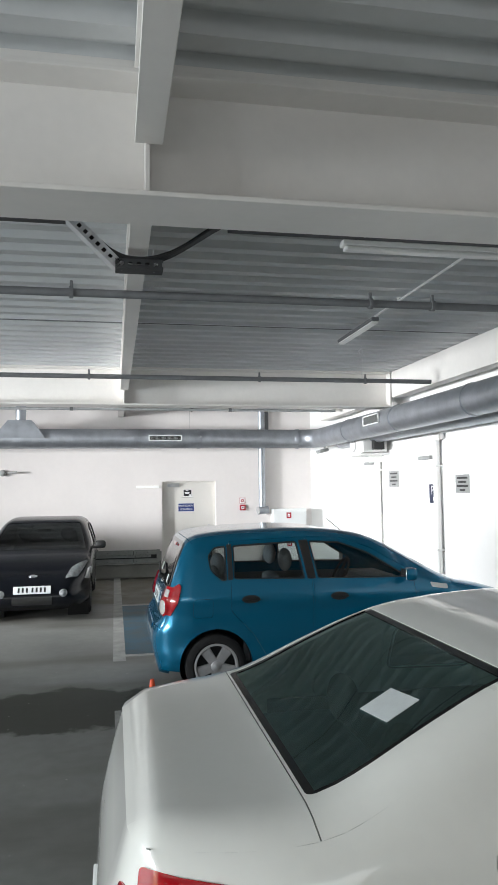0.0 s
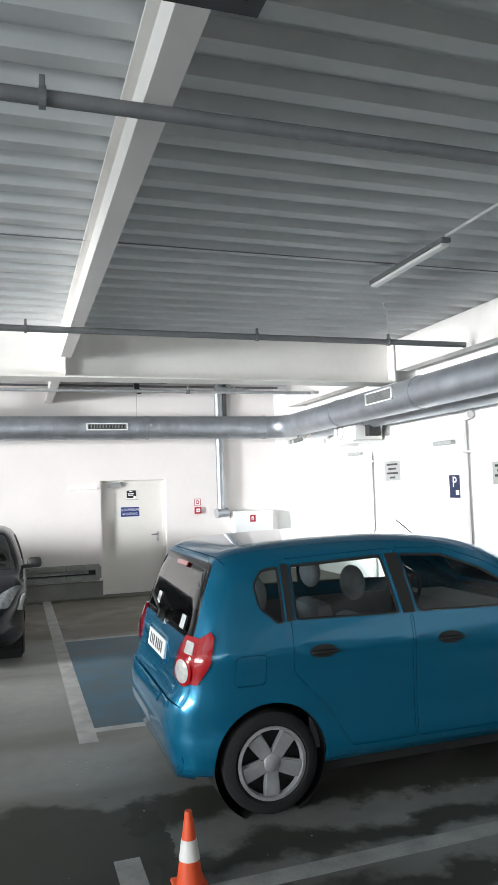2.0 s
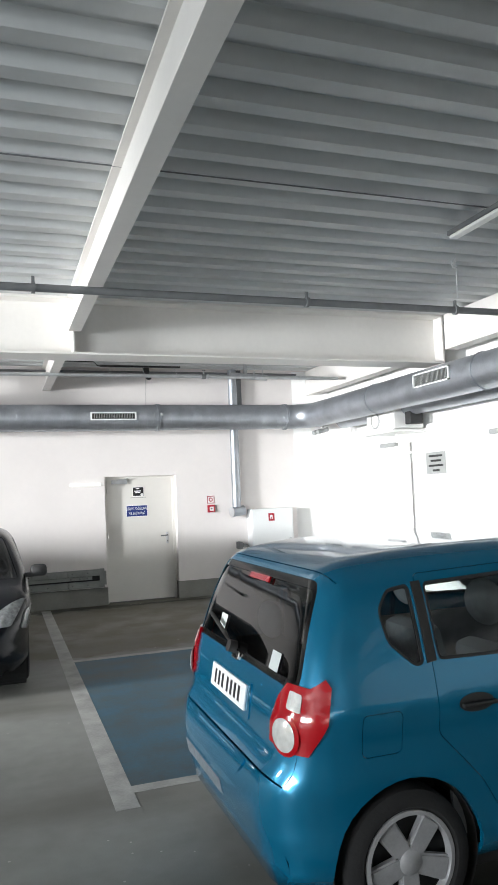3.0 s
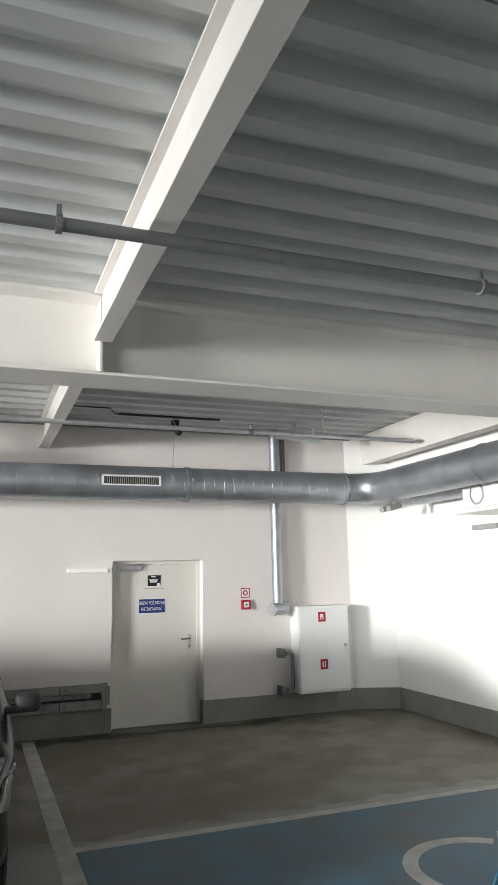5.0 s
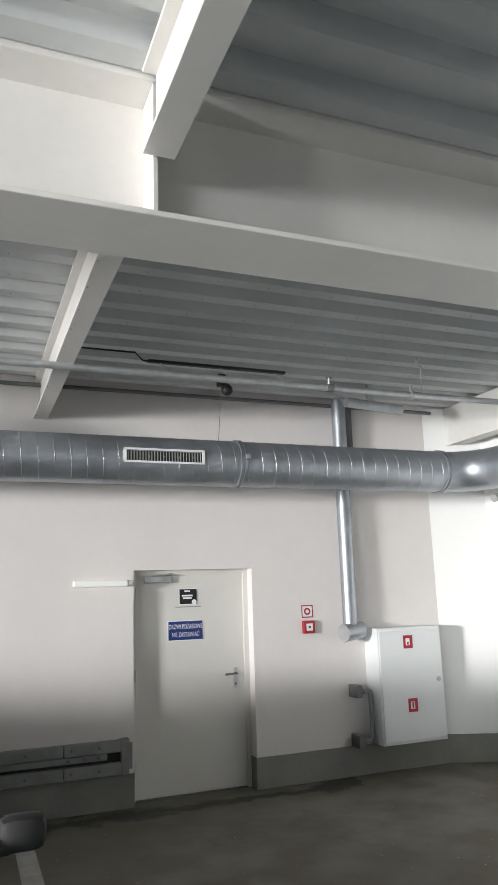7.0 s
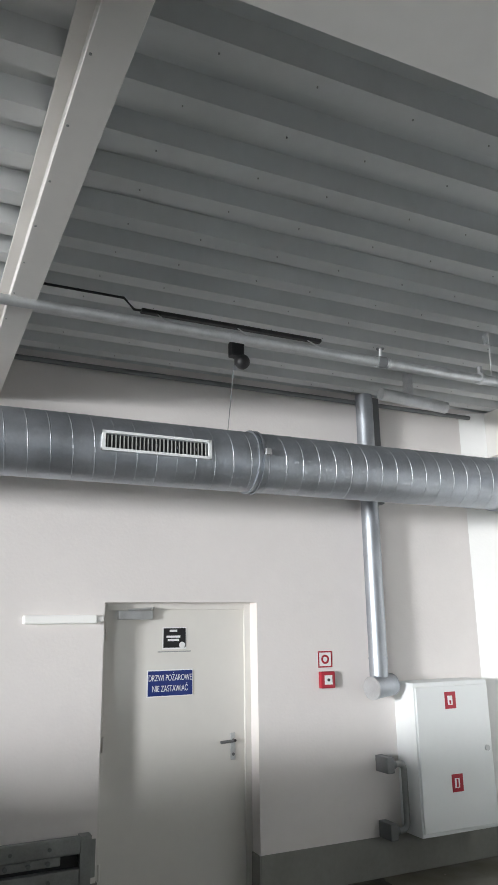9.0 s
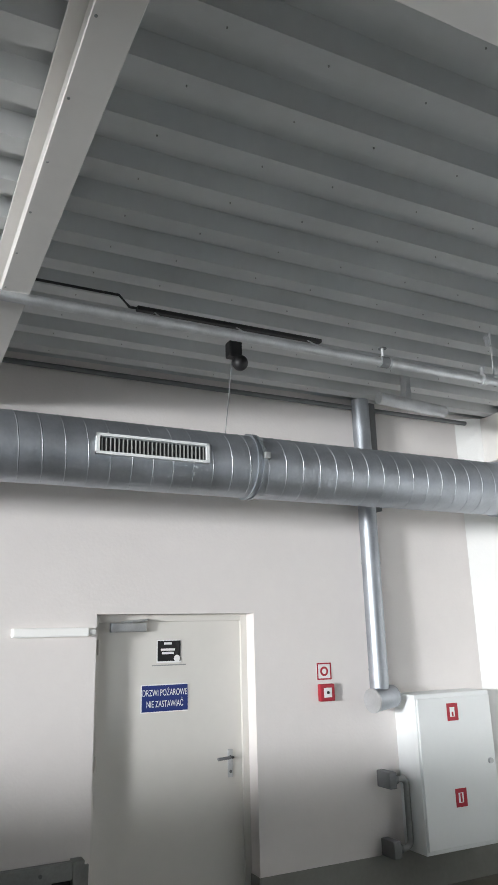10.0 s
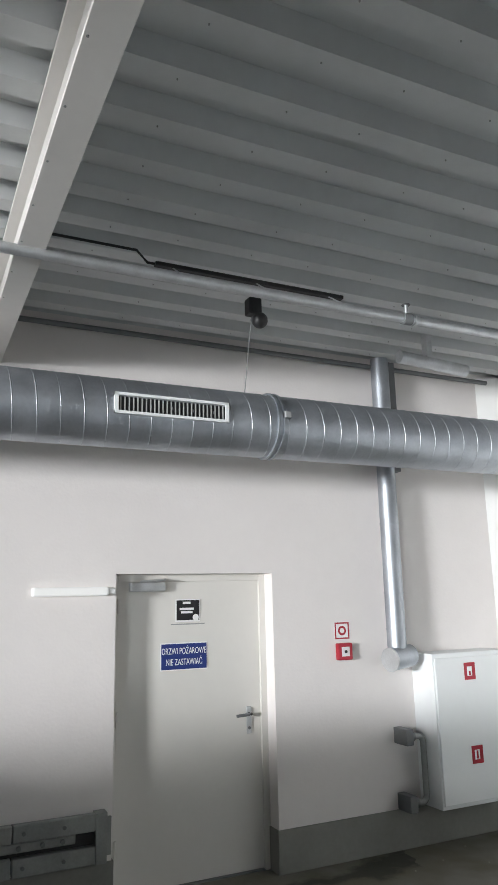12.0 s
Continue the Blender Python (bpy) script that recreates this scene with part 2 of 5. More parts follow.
fl = bx(XL - 0.3, YN - 0.3, -0.2, XR + 0.3, YF + 0.3, 0.0)
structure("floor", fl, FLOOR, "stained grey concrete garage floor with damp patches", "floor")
w = bmesh.new()
box(w, XL, YF, 0, DX0, YF + 0.35, 4.1), box(w, DX1, YF, 0, XR + 0.35, YF + 0.35, 4.1), box(w, DX0, YF, DTOP, DX1, YF + 0.35, 4.1)
wall_far = structure("wall_north", w, WALL, "off-white rough plastered garage wall around a fire door", "wall")
structure("wall_east", bx(XR, YN, 0, XR + 0.35, YF, 4.1), BRIGHTWALL, "white plastered garage side wall, strong daylight lightened into its paint", "wall")
w = bmesh.new()
box(w, XL - 0.3, 8.2, 0, XL, YF + 0.35, 4.1), box(w, XL - 0.3, YN, 0, XL, 8.2, 0.6), box(w, XL - 0.3, YN, 3.3, XL, 8.2, 4.1)
box(w, XL - 0.3, 2.6, 0.6, XL, 4.0, 3.3), box(w, XL - 0.3, YN, 0.6, XL, -5.6, 3.3)
structure("wall_west", w, WALL, "plastered garage wall with wide daylight openings", "wall")
w = bmesh.new()
box(w, XL, YN - 0.3, 0, -6, YN, 4.1), box(w, 3.5, YN - 0.3, 0, XR + 0.35, YN, 4.1), box(w, -6, YN - 0.3, 3.0, 3.5, YN, 4.1)
structure("wall_south", w, WALL, "plastered garage wall with a wide gate opening", "wall")

structure("wall_corner", prism(bmesh.new(), [(4.64, YF - 0.0005), (XR - 0.0005, 13.72), (XR - 0.0005, YF - 0.0005)], 0, 3.86), BRIGHTWALL, "white plastered slanting wall corner, daylight lightened into its paint", "wall")
structure("baseboard", prism(bmesh.new(), [(4.6, YF - 0.0125), (4.64, YF - 0.014), (XR - 0.013, 13.706), (XR - 0.013, 13.72), (4.66, YF - 0.002)], 0, 0.284), PLINTH, "grey painted plinth band along the wall foot", "baseboard")
# plinth along the foot of the walls
for nm, b in (("baseboard", bx(DX1 + 0.0, YF - 0.012, 0, XR - 0.012, YF, 0.285, 0.003)), ("baseboard", bx(XL, YF - 0.012, 0, DX0, YF, 0.285, 0.003)), ("baseboard", bx(XR - 0.012, YN, 0, XR, YF, 0.285, 0.003))):
    structure(nm, b, PLINTH, "grey painted plinth band along the wall foot", "baseboard")

for x0, x1 in ((DX1 - 0.012, DX1 - 0.0005), (DX0 + 0.0005, DX0 + 0.012)):
    structure("baseboard", bx(x0, YF - 0.011, 0, x1, YF + REC - 0.022, 0.284, 0.002), PLINTH, "grey painted plinth band in the door recess", "baseboard")

# trapezoidal steel deck, ribs across the walk
bm = bmesh.new()
PITCH, DEEP = 0.3, 0.085
prof, y = [], YN - 0.2
while y < YF + 0.2:
    prof += [(y, ZC), (y + 0.11, ZC), (y + 0.15, ZC + DEEP), (y + 0.26, ZC + DEEP)]
    y += PITCH
lo = [(bm.verts.new((XL - 0.2, a, b)), bm.verts.new((XR + 0.2, a, b))) for a, b in prof]
for p, q in zip(lo, lo[1:]):
    bm.faces.new((p[0], p[1], q[1], q[0]))
box(bm, XL - 0.3, YN - 0.3, ZC + 0.2, XR + 0.4, YF + 0.4, ZC + 0.4)
structure("ceiling", bm, DECK, "grey painted trapezoidal steel deck ceiling", "ceiling")


def beam_parts(parent, along, z0, z1, width, a0, a1, tf, tw):
    """Bottom flange, web and top flange of an I-section, as three parts."""
    w2, h2 = width / 2, tw / 2
    for nm, u, lo, hi in (("bottom_flange", w2, z0, z0 + tf), ("web", h2, z0 + tf, z1 - tf), ("top_flange", w2, z1 - tf, z1)):
        b = bx(a0, -u, lo, a1, u, hi) if along == "x" else bx(-u, a0, lo, u, a1, hi)
        if nm != "web":
            bmesh.ops.bevel(b, geom=b.edges[:], offset=0.003, segments=1, affect="EDGES")
        part(nm, b, STEEL, parent)


# main girders, with stiffener plates at the joists
BEAMX = (-9.0, -4.3, 0.37)
for gy in (1.575, 9.81, -6.66):
    g = empty("girder", 0, gy, 0)
    tagged(g, "white painted deep steel I-girder under the deck", "girder")
    beam_parts(g, "x", 3.255, ZC - 0.002, 0.38, XL + 0.01, 4.85, 0.024, 0.02)
    for px in BEAMX:
        for sgn in (-1, 1):
            part("stiffener", bx(px - 0.014, min(0.011 * sgn, 0.185 * sgn), 3.278, px + 0.004, max(0.011 * sgn, 0.185 * sgn), ZC - 0.03), STEEL, g)
    for y0 in (-0.189, 0.179):
        part("rib_closure", bx(XL + 0.02, y0, ZC - 0.003, 4.84, y0 + 0.01, ZC + DEEP + 0.05), STEEL, g, "strip closing the deck ribs")
    part("end_plate", bx(4.85, -0.19, 3.25, 4.872, 0.19, ZC - 0.004), STEEL, g)
    for k in range(4):
        part("bolt", tb((4.87, -0.12 + 0.08 * (k % 2) * 3, 3.5 + 0.2 * (k // 2)), (4.89, -0.12 + 0.08 * (k % 2) * 3, 3.5 + 0.2 * (k // 2)), 0.014, 6), STEEL, g)

# joists between the girders
for bxp in BEAMX:
    for a0, a1 in ((-6.46, 1.37), (1.78, 9.6), (10.01, YF - 0.001)):
        j = empty("joist", bxp - (0.018 if a0 > 10 else 0), a0, 0)
        tagged(j, "white painted steel joist under the deck", "joist")
        beam_parts(j, "y", 3.49, ZC - 0.002, 0.13, 0.0, a1 - a0, 0.014, 0.014)
        # added strip in the deck ribs above the joist, stops light leaking through
        part("rib_closure", bx(-0.006, 0.01, ZC + 0.001, 0.006, a1 - a0 - 0.01, ZC + DEEP + 0.05), DECK, j, "added grey strip blocking light through the deck ribs")
        # screws along one edge of the bottom flange
        if bxp > 0 and a0 > 10:
            for k in range(int((a1 - a0) / 0.33)):
                part("screw", tb((-0.05, 0.2 + 0.33 * k, 3.4868), (-0.05, 0.2 + 0.33 * k, 3.4905), 0.005, 6), RAIL, j)
# edge beam beside the right-hand wall
for a0, a1 in ((-9.0, 1.37), (1.78, 9.6), (10.01, YF - 0.001)):
    j = empty("edge_beam", 4.96, a0, 0)
    tagged(j, "white painted steel edge beam beside the wall", "joist")
    part("beam", bx(-0.09, 0, 3.42, 0.09, a1 - a0, ZC - 0.003, 0.004), STEEL, j)

# ---- cars: one shell function, cut into panels ----
from mathutils.geometry import delaunay_2d_cdt

CARGLASS = glass_material("tinted_car_glass", (0.9, 0.95, 0.94))
DARKGLASS = glass_material("dark_car_glass", (0.36, 0.6, 0.57), ior=3.0, gloss=(0.72, 1.0, 0.96))
REARGLASS = glass_material("privacy_glass", (0.14, 0.165, 0.17))
BLUECAR = material("blue_metallic_paint", (0.0006, 0.175, 0.33), 0.26, metal=0.5, coat=1.0)
WHITECAR = material("pearl_white_paint", (0.84, 0.84, 0.79), 0.28, spread=0.03, scale=2, coat=1.0)
BLACKCAR = material("black_car_paint", (0.005, 0.006, 0.009), 0.24, coat=0.15)
BLACKCAR.node_tree.nodes["Principled BSDF"].inputs["Specular IOR Level"].default_value = 0.25
HEADLAMP = material("headlamp_lens", (0.34, 0.35, 0.36), 0.15, metal=0.3, spread=0.4, scale=25, coat=1.0)
SCUFF = material("scuffed_bumper", (0.12, 0.14, 0.16), 0.7, spread=0.4, scale=30, bump=0.2)
TYRE = material("tyre_rubber", (0.012, 0.012, 0.0125), 0.9, spread=0.3, scale=8, bump=0.2)
ALLOY = material("grey_wheel_cover", (0.42, 0.42, 0.43), 0.38, metal=0.4, spread=0.15, scale=10)
TRIM = material("black_trim", (0.018, 0.018, 0.018), 0.5, spread=0.2, scale=20)
SEAT = material("grey_seat_cloth", (0.33, 0.34, 0.36), 0.9, spread=0.15, scale=20, bump=0.2)
DARKCLOTH = material("dark_interior", (0.03, 0.032, 0.034), 0.85, spread=0.2, scale=10)
LAMPRED = material("red_lamp_lens", (0.38, 0.003, 0.008), 0.1, spread=0.1, scale=15, coat=1.0)
GREYCLOTH = material("grey_lining", (0.2, 0.205, 0.21), 0.85, spread=0.2, scale=10)
PIANO = material("gloss_black_border", (0.004, 0.004, 0.0045), 0.12)
LAMPCLEAR = material("clear_lamp_lens", (0.72, 0.72, 0.7), 0.12, metal=0.25, spread=0.25, scale=18, coat=1.0)
PLATEWHITE = material("plate_white", (0.85, 0.86, 0.86), 0.35)
CHROME = material("chrome", (0.8, 0.8, 0.8), 0.1, metal=1.0)
PAPER = material("white_paper", (0.6, 0.64, 0.64), 0.7, spread=0.05, scale=30)


def smoothed(pts, per=6):
    """A closed Catmull-Rom line through the points."""
    p = np.array(pts, float)
    n, out = len(p), []
    for i in range(n):
        a, b, c, d = p[i - 1], p[i], p[(i + 1) % n], p[(i + 2) % n]
        for k in range(per):
            t = k / per
            out.append(0.5 * (2 * b + (c - a) * t + (2 * a - 5 * b + 4 * c - d) * t * t + (3 * b - a - 3 * c + d) * t**3))
    return np.array(out)


def inside(poly, pts):
    poly, pts = np.asarray(poly), np.asarray(pts)
    x, y = pts[:, 0], pts[:, 1]
    r = np.zeros(len(pts), bool)
    j = len(poly) - 1
    for i in range(len(poly)):
        xi, yi, xj, yj = *poly[i], *poly[j]
        if yi != yj:
            r ^= ((yi > y) != (yj > y)) & (x < (xj - xi) * (y - yi) / (yj - yi) + xi)
        j = i
    return r


def outline_distance(poly, pts):
    """Distance to a closed outline, positive inside it."""
    a, b = poly, np.roll(poly, -1, 0)
    d = b - a
    w = pts[:, None] - a[None]
    t = np.clip((w * d).sum(-1) / np.maximum((d * d).sum(-1), 1e-12), 0, 1)
    m = np.sqrt(((w - t[..., None] * d) ** 2).sum(-1).min(1))
    return np.where(inside(poly, pts), m, -m)


def offset_poly(poly, e):
    """The outline moved inwards by e."""
    p = np.array(poly, float)
    area = 0.5 * np.sum(p[:, 0] * np.roll(p[:, 1], -1) - np.roll(p[:, 0], -1) * p[:, 1])
    d1, d2 = p - np.roll(p, 1, 0), np.roll(p, -1, 0) - p
    n1 = np.stack([-d1[:, 1], d1[:, 0]], 1) / np.linalg.norm(d1, axis=1)[:, None].clip(1e-9)
    n2 = np.stack([-d2[:, 1], d2[:, 0]], 1) / np.linalg.norm(d2, axis=1)[:, None].clip(1e-9)
    n = n1 + n2
    n /= np.maximum((n * n).sum(1) / 2, 0.35)[:, None]
    return p + n * e * np.sign(area)


def rounded(poly, r=0.03, seg=4):
    """The outline with its corners rounded."""
    p, out = np.array(poly, float), []
    for i in range(len(p)):
        a, b, c = p[i - 1], p[i], p[(i + 1) % len(p)]
        la, lc = np.linalg.norm(a - b), np.linalg.norm(c - b)
        q = min(r, la * 0.45, lc * 0.45)
        s, e = b + (a - b) / la * q, b + (c - b) / lc * q
        for k in range(seg + 1):
            t = k / seg
            out.append((1 - t) ** 2 * s + 2 * t * (1 - t) * b + t * t * e)
    return np.array(out)


def dense(poly, step):
    out = []
    for a, b in zip(poly, np.roll(poly, -1, 0)):
        k = max(1, int(np.ceil(np.linalg.norm(b - a) / step)))
        out += [a + (b - a) * i / k for i in range(k)]
    return np.array(out)


class Shell:
    """A car's skin: a side outline drawn across, narrowed in plan and towards the roof, with rounded edges."""

    def __init__(self, outline, half, rear, front, belt, tumble, soft=0.16, shoulder=0.02, per=6):
        self.out = smoothed(outline, per)
        self.half, self.rear, self.front, self.belt, self.tumble, self.soft, self.shoulder = half, rear, front, belt, tumble, soft, shoulder
        self.length = self.out[:, 0].max()
        o = offset_poly(self.out, 0.05)
        keep = outline_distance(self.out, o) > 0.044
        self.edge = o[keep]
        d = np.roll(self.edge, -1, 0) - np.roll(self.edge, 1, 0)
        area = np.sum(self.edge[:, 0] * np.roll(self.edge[:, 1], -1) - np.roll(self.edge[:, 0], -1) * self.edge[:, 1])
        n = np.stack([d[:, 1], -d[:, 0]], 1) * np.sign(area)
        for _ in range(3):
            n = n + np.roll(n, 1, 0) + np.roll(n, -1, 0)
        self.norm = n / np.linalg.norm(n, axis=1)[:, None]
        seg = np.linalg.norm(np.diff(self.edge, axis=0), axis=1)
        self.s = np.r_[0, np.cumsum(seg)]

    def width(self, x, z):
        (dr, xr), (df, xf) = self.rear, self.front
        w = self.half - dr * np.clip(1 - x / xr, 0, None) ** 2.3 - df * np.clip(1 - (self.length - x) / xf, 0, None) ** 2.3
        w = w - self.tumble * np.clip(z - self.belt, 0, None) ** 1.25 - 0.25 * np.clip(0.42 - z, 0, None) ** 1.6
        return w + self.shoulder * np.exp(-(((z - self.belt + 0.1) / 0.07) ** 2)) - 0.012 * np.exp(-(((z - 0.5) / 0.1) ** 2))

    def f(self, p):
        a = outline_distance(self.out, p[:, [0, 2]])
        b = self.width(p[:, 0], p[:, 2]) - np.abs(p[:, 1])
        h = np.clip(self.soft - np.abs(a - b), 0, None) / self.soft
        return np.minimum(a, b) - h * h * self.soft / 4

    def hit(self, start, way, far):
        lo, hi = np.zeros(len(start)), np.full(len(start), far)
        for _ in range(22):
            mid = (lo + hi) / 2
            ins = self.f(start + way * mid[:, None]) > 0
            lo, hi = np.where(ins, mid, lo), np.where(ins, hi, mid)
        return start + way * lo[:, None]

    def side(self, q, sign=-1):
        """Points (x, z) of the side view, on the skin."""
        st = np.stack([q[:, 0], np.zeros(len(q)), q[:, 1]], 1)
        p = self.hit(st, np.tile([0, 1.0, 0], (len(q), 1)), 1.3)
        p[:, 1] *= -sign if sign > 0 else 1
        p[:, 1] = np.abs(p[:, 1]) * sign
        return p

    def at(self, q):
        s = q[:, 0]
        e = np.stack([np.interp(s, self.s, self.edge[:, k]) for k in (0, 1)], 1)
        n = np.stack([np.interp(s, self.s, self.norm[:, k]) for k in (0, 1)], 1)
        return e, n / np.linalg.norm(n, axis=1)[:, None]

    def strip(self, q, sign=1):
        """Points (s, v): along the outline from the rear foot over the roof to the nose, and across from -1 to 1."""
        e, n = self.at(q)
        yr = np.abs(self.side(e)[:, 1])
        st = np.stack([e[:, 0] - 0.12 * n[:, 0], q[:, 1] * yr, e[:, 1] - 0.12 * n[:, 1]], 1)
        return self.hit(st, np.stack([n[:, 0], 0 * n[:, 0], n[:, 1]], 1), 0.4)

    def sof(self, x, z):
        """Where along the outline the point (x, z) lies."""
        k = np.argmin((self.edge[:, 0] - x) ** 2 + (self.edge[:, 1] - z) ** 2)
        return self.s[min(k, len(self.s) - 1)]

    def normals(self, p):
        e = 2e-3
        g = np.stack([self.f(p + np.eye(3)[k] * e) - self.f(p - np.eye(3)[k] * e) for k in range(3)], 1)
        return -g / np.linalg.norm(g, axis=1)[:, None].clip(1e-9)


def panel(name, shell, view, outer, holes, mat, parent, step=0.07, out=0.0, lip=0.02, sign=-1, label="", metric=1.0):
    """A piece of the skin inside an outline, less its holes, with turned-in edges."""
    outer = np.array(outer, float)
    loops = [dense(outer, step)] + [dense(np.array(h, float), step) for h in holes]
    pts, edges = [], []
    for lp in loops:
        k = len(pts)
        pts += [tuple(v) for v in lp]
        edges += [(k + i, k + (i + 1) % len(lp)) for i in range(len(lp))]
    lo, hi = outer.min(0), outer.max(0)
    gx, gy = np.meshgrid(np.arange(lo[0], hi[0], step), np.arange(lo[1], hi[1], step * metric))
    g = np.stack([gx.ravel(), gy.ravel()], 1)
    near = np.array(pts)
    sc = np.array([1.0, 1.0 / metric])
    d = np.sqrt((((g[:, None] - near[None]) * sc) ** 2).sum(-1)).min(1)
    ok = inside(outer, g) & (d > 0.45 * step)
    for h in holes:
        ok &= ~inside(h, g)
    pts += [tuple(v) for v in g[ok]]
    vs, es, fs, *_ = delaunay_2d_cdt([Vector(p) for p in pts], edges, [], 0, 1e-7)
    v2 = np.array([tuple(v) for v in vs])
    cen = np.array([v2[list(f)].mean(0) for f in fs])
    ok = inside(outer, cen)
    for h in holes:
        ok &= ~inside(h, cen)
    fs = [list(f) for f, k in zip(fs, ok) if k]
    used = sorted({i for f in fs for i in f})
    at = {v: i for i, v in enumerate(used)}
    q = v2[used]
    p = shell.side(q, sign) if view == "side" else shell.strip(q)
    n = shell.normals(p)
    p = p + n * out
    fs = [[at[i] for i in f] for f in fs]
    tri = np.array(fs)
    fn = np.cross(p[tri[:, 1]] - p[tri[:, 0]], p[tri[:, 2]] - p[tri[:, 0]])
    flip = (fn * n[tri[:, 0]]).sum(1) < 0
    fs = [f[::-1] if k else f for f, k in zip(fs, flip)]
    count = {}
    for f in fs:
        for a, b in zip(f, f[1:] + f[:1]):
            count[(a, b)] = 1
    rim = [(a, b) for a, b in count if (b, a) not in count]
    verts, norms = [tuple(v) for v in p], [tuple(v) for v in n]
    if lip:
        top, low = {}, {}
        for a, b in rim:
            for i in (a, b):
                if i not in top:
                    top[i], low[i] = len(verts), len(verts) + 1
                    verts += [tuple(p[i]), tuple(p[i] - n[i] * lip)]
            fs.append([top[b], top[a], low[a], low[b]])
    me = bpy.data.meshes.new(name)
    me.from_pydata(verts, [], fs)
    me.materials.append(mat)
    me.update()
    me.shade_smooth()
    if lip:
        acc = np.zeros((len(verts), 3))
        co = np.array(verts)
        for f in fs:
            if len(f) == 4:
                acc[f] += np.cross(co[f[1]] - co[f[0]], co[f[2]] - co[f[0]])
        acc[: len(norms)] = norms
        ln = np.linalg.norm(acc, axis=1)
        acc[ln < 1e-12] = (0, 0, 1)
        norms = acc / np.linalg.norm(acc, axis=1)[:, None]
    me.normals_split_custom_set_from_vertices([tuple(v) for v in norms])
    ob = new(name, me)
    ob.parent = parent
    if label:
        tagged(ob, label)
    return ob


def lathe(bm, prof, seg=32, axis="y"):
    """A profile of (radius, along) turned round the y axis."""
    rings = [[bm.verts.new((r * math.cos(2 * math.pi * k / seg), a, r * math.sin(2 * math.pi * k / seg))) for k in range(seg)] for r, a in prof]
    for a, b in zip(rings, rings[1:]):
        for k in range(seg):
            bm.faces.new((a[k], a[(k + 1) % seg], b[(k + 1) % seg], b[k]))
    return bm


def wheel(parent, x, y, r, sign, rim=0.195, wd=0.18):
    """A wheel whose outer face looks along sign * y."""
    h = wd / 2
    t = lathe(bmesh.new(), [(rim, -h * 0.8), (rim + 0.02, -h), (r - 0.03, -h), (r - 0.006, -h * 0.8), (r, -h * 0.5), (r, h * 0.5), (r - 0.006, h * 0.8), (r - 0.03, h), (rim + 0.02, h), (rim, h * 0.8), (rim, -h * 0.8)], 40)
    m = pose(x, y, r, 0, 0, 0 if sign > 0 else 180)
    ty = part("wheel", t, TYRE, parent, "black rubber tyre with a grey five-spoke cover", True)
    ty.matrix_local = m
    d = lathe(bmesh.new(), [(rim, h * 0.8), (rim, h * 0.2), (0.0005, h * 0.1)], 40)
    part("brake_disc", d, DARKCLOTH, ty)
    b = lathe(bmesh.new(), [(rim + 0.004, h * 0.55), (rim + 0.004, h * 0.95), (rim - 0.014, h * 0.98), (rim - 0.022, h * 0.6)], 40)
    part("rim", b, ALLOY, ty, "", True)
    for k in range(5):
        a = 2 * math.pi * k / 5 + 0.3
        sp = bmesh.new()
        prism(sp, [(0.02, -0.038), (rim - 0.015, -0.05), (rim - 0.015, 0.05), (0.02, 0.038)], h * 0.45, h * 0.86, "z")
        bmesh.ops.bevel(sp, geom=sp.edges[:], offset=0.008, segments=2, affect="EDGES")
        bmesh.ops.transform(sp, matrix=Matrix.Rotation(a, 4, "Y") @ Matrix.Rotation(radians(-90), 4, "X"), verts=sp.verts)
        part("spoke", sp, ALLOY, ty, "", True)
    hb = lathe(bmesh.new(), [(0.05, h * 0.4), (0.05, h * 0.86), (0.04, h * 0.95), (0.0005, h * 0.97)], 20)
    part("hub_cap", hb, ALLOY, ty, "", True)
    return ty


def seats(car, x, half, z, mat=SEAT, rows=2, xr=None):
    """Front seats with headrests, and a rear bench."""
    for sy in (-1, 1):
        b = box(bmesh.new(), -0.24, -0.24, 0, 0.26, 0.24, 0.16, 0.05)
        box(b, -0.3, -0.23, 0.1, -0.16, 0.23, 0.62, 0.05, pose(0, 0, 0, 0, -12, 0))
        s = part("seat", b, mat, car, "grey cloth front seat", True)
        s.matrix_local = pose(x, sy * half, z)
        h = bmesh.new()
        bmesh.ops.create_uvsphere(h, u_segments=20, v_segments=12, radius=1.0, matrix=pose(-0.36, 0, 0.77) @ Matrix.Diagonal((0.065, 0.14, 0.115, 1)))
        part("headrest", h, mat, s, "", True)
    b = box(bmesh.new(), -0.25, -0.55, 0, 0.25, 0.55, 0.18, 0.05)
    box(b, -0.34, -0.55, 0.1, -0.2, 0.55, 0.56, 0.05, pose(0, 0, 0, 0, -14, 0))
    s = part("rear_bench", b, DARKCLOTH, car, "dark rear bench seat", True)
    s.matrix_local = pose(xr or x - 0.85, 0, z)
    for sy in (-1, 1):
        h = bmesh.new()
        bmesh.ops.create_uvsphere(h, u_segments=20, v_segments=12, radius=1.0, matrix=pose(-0.40, sy * 0.33, 0.66) @ Matrix.Diagonal((0.06, 0.13, 0.1, 1)))
        part("headrest", h, mat, s, "", True)


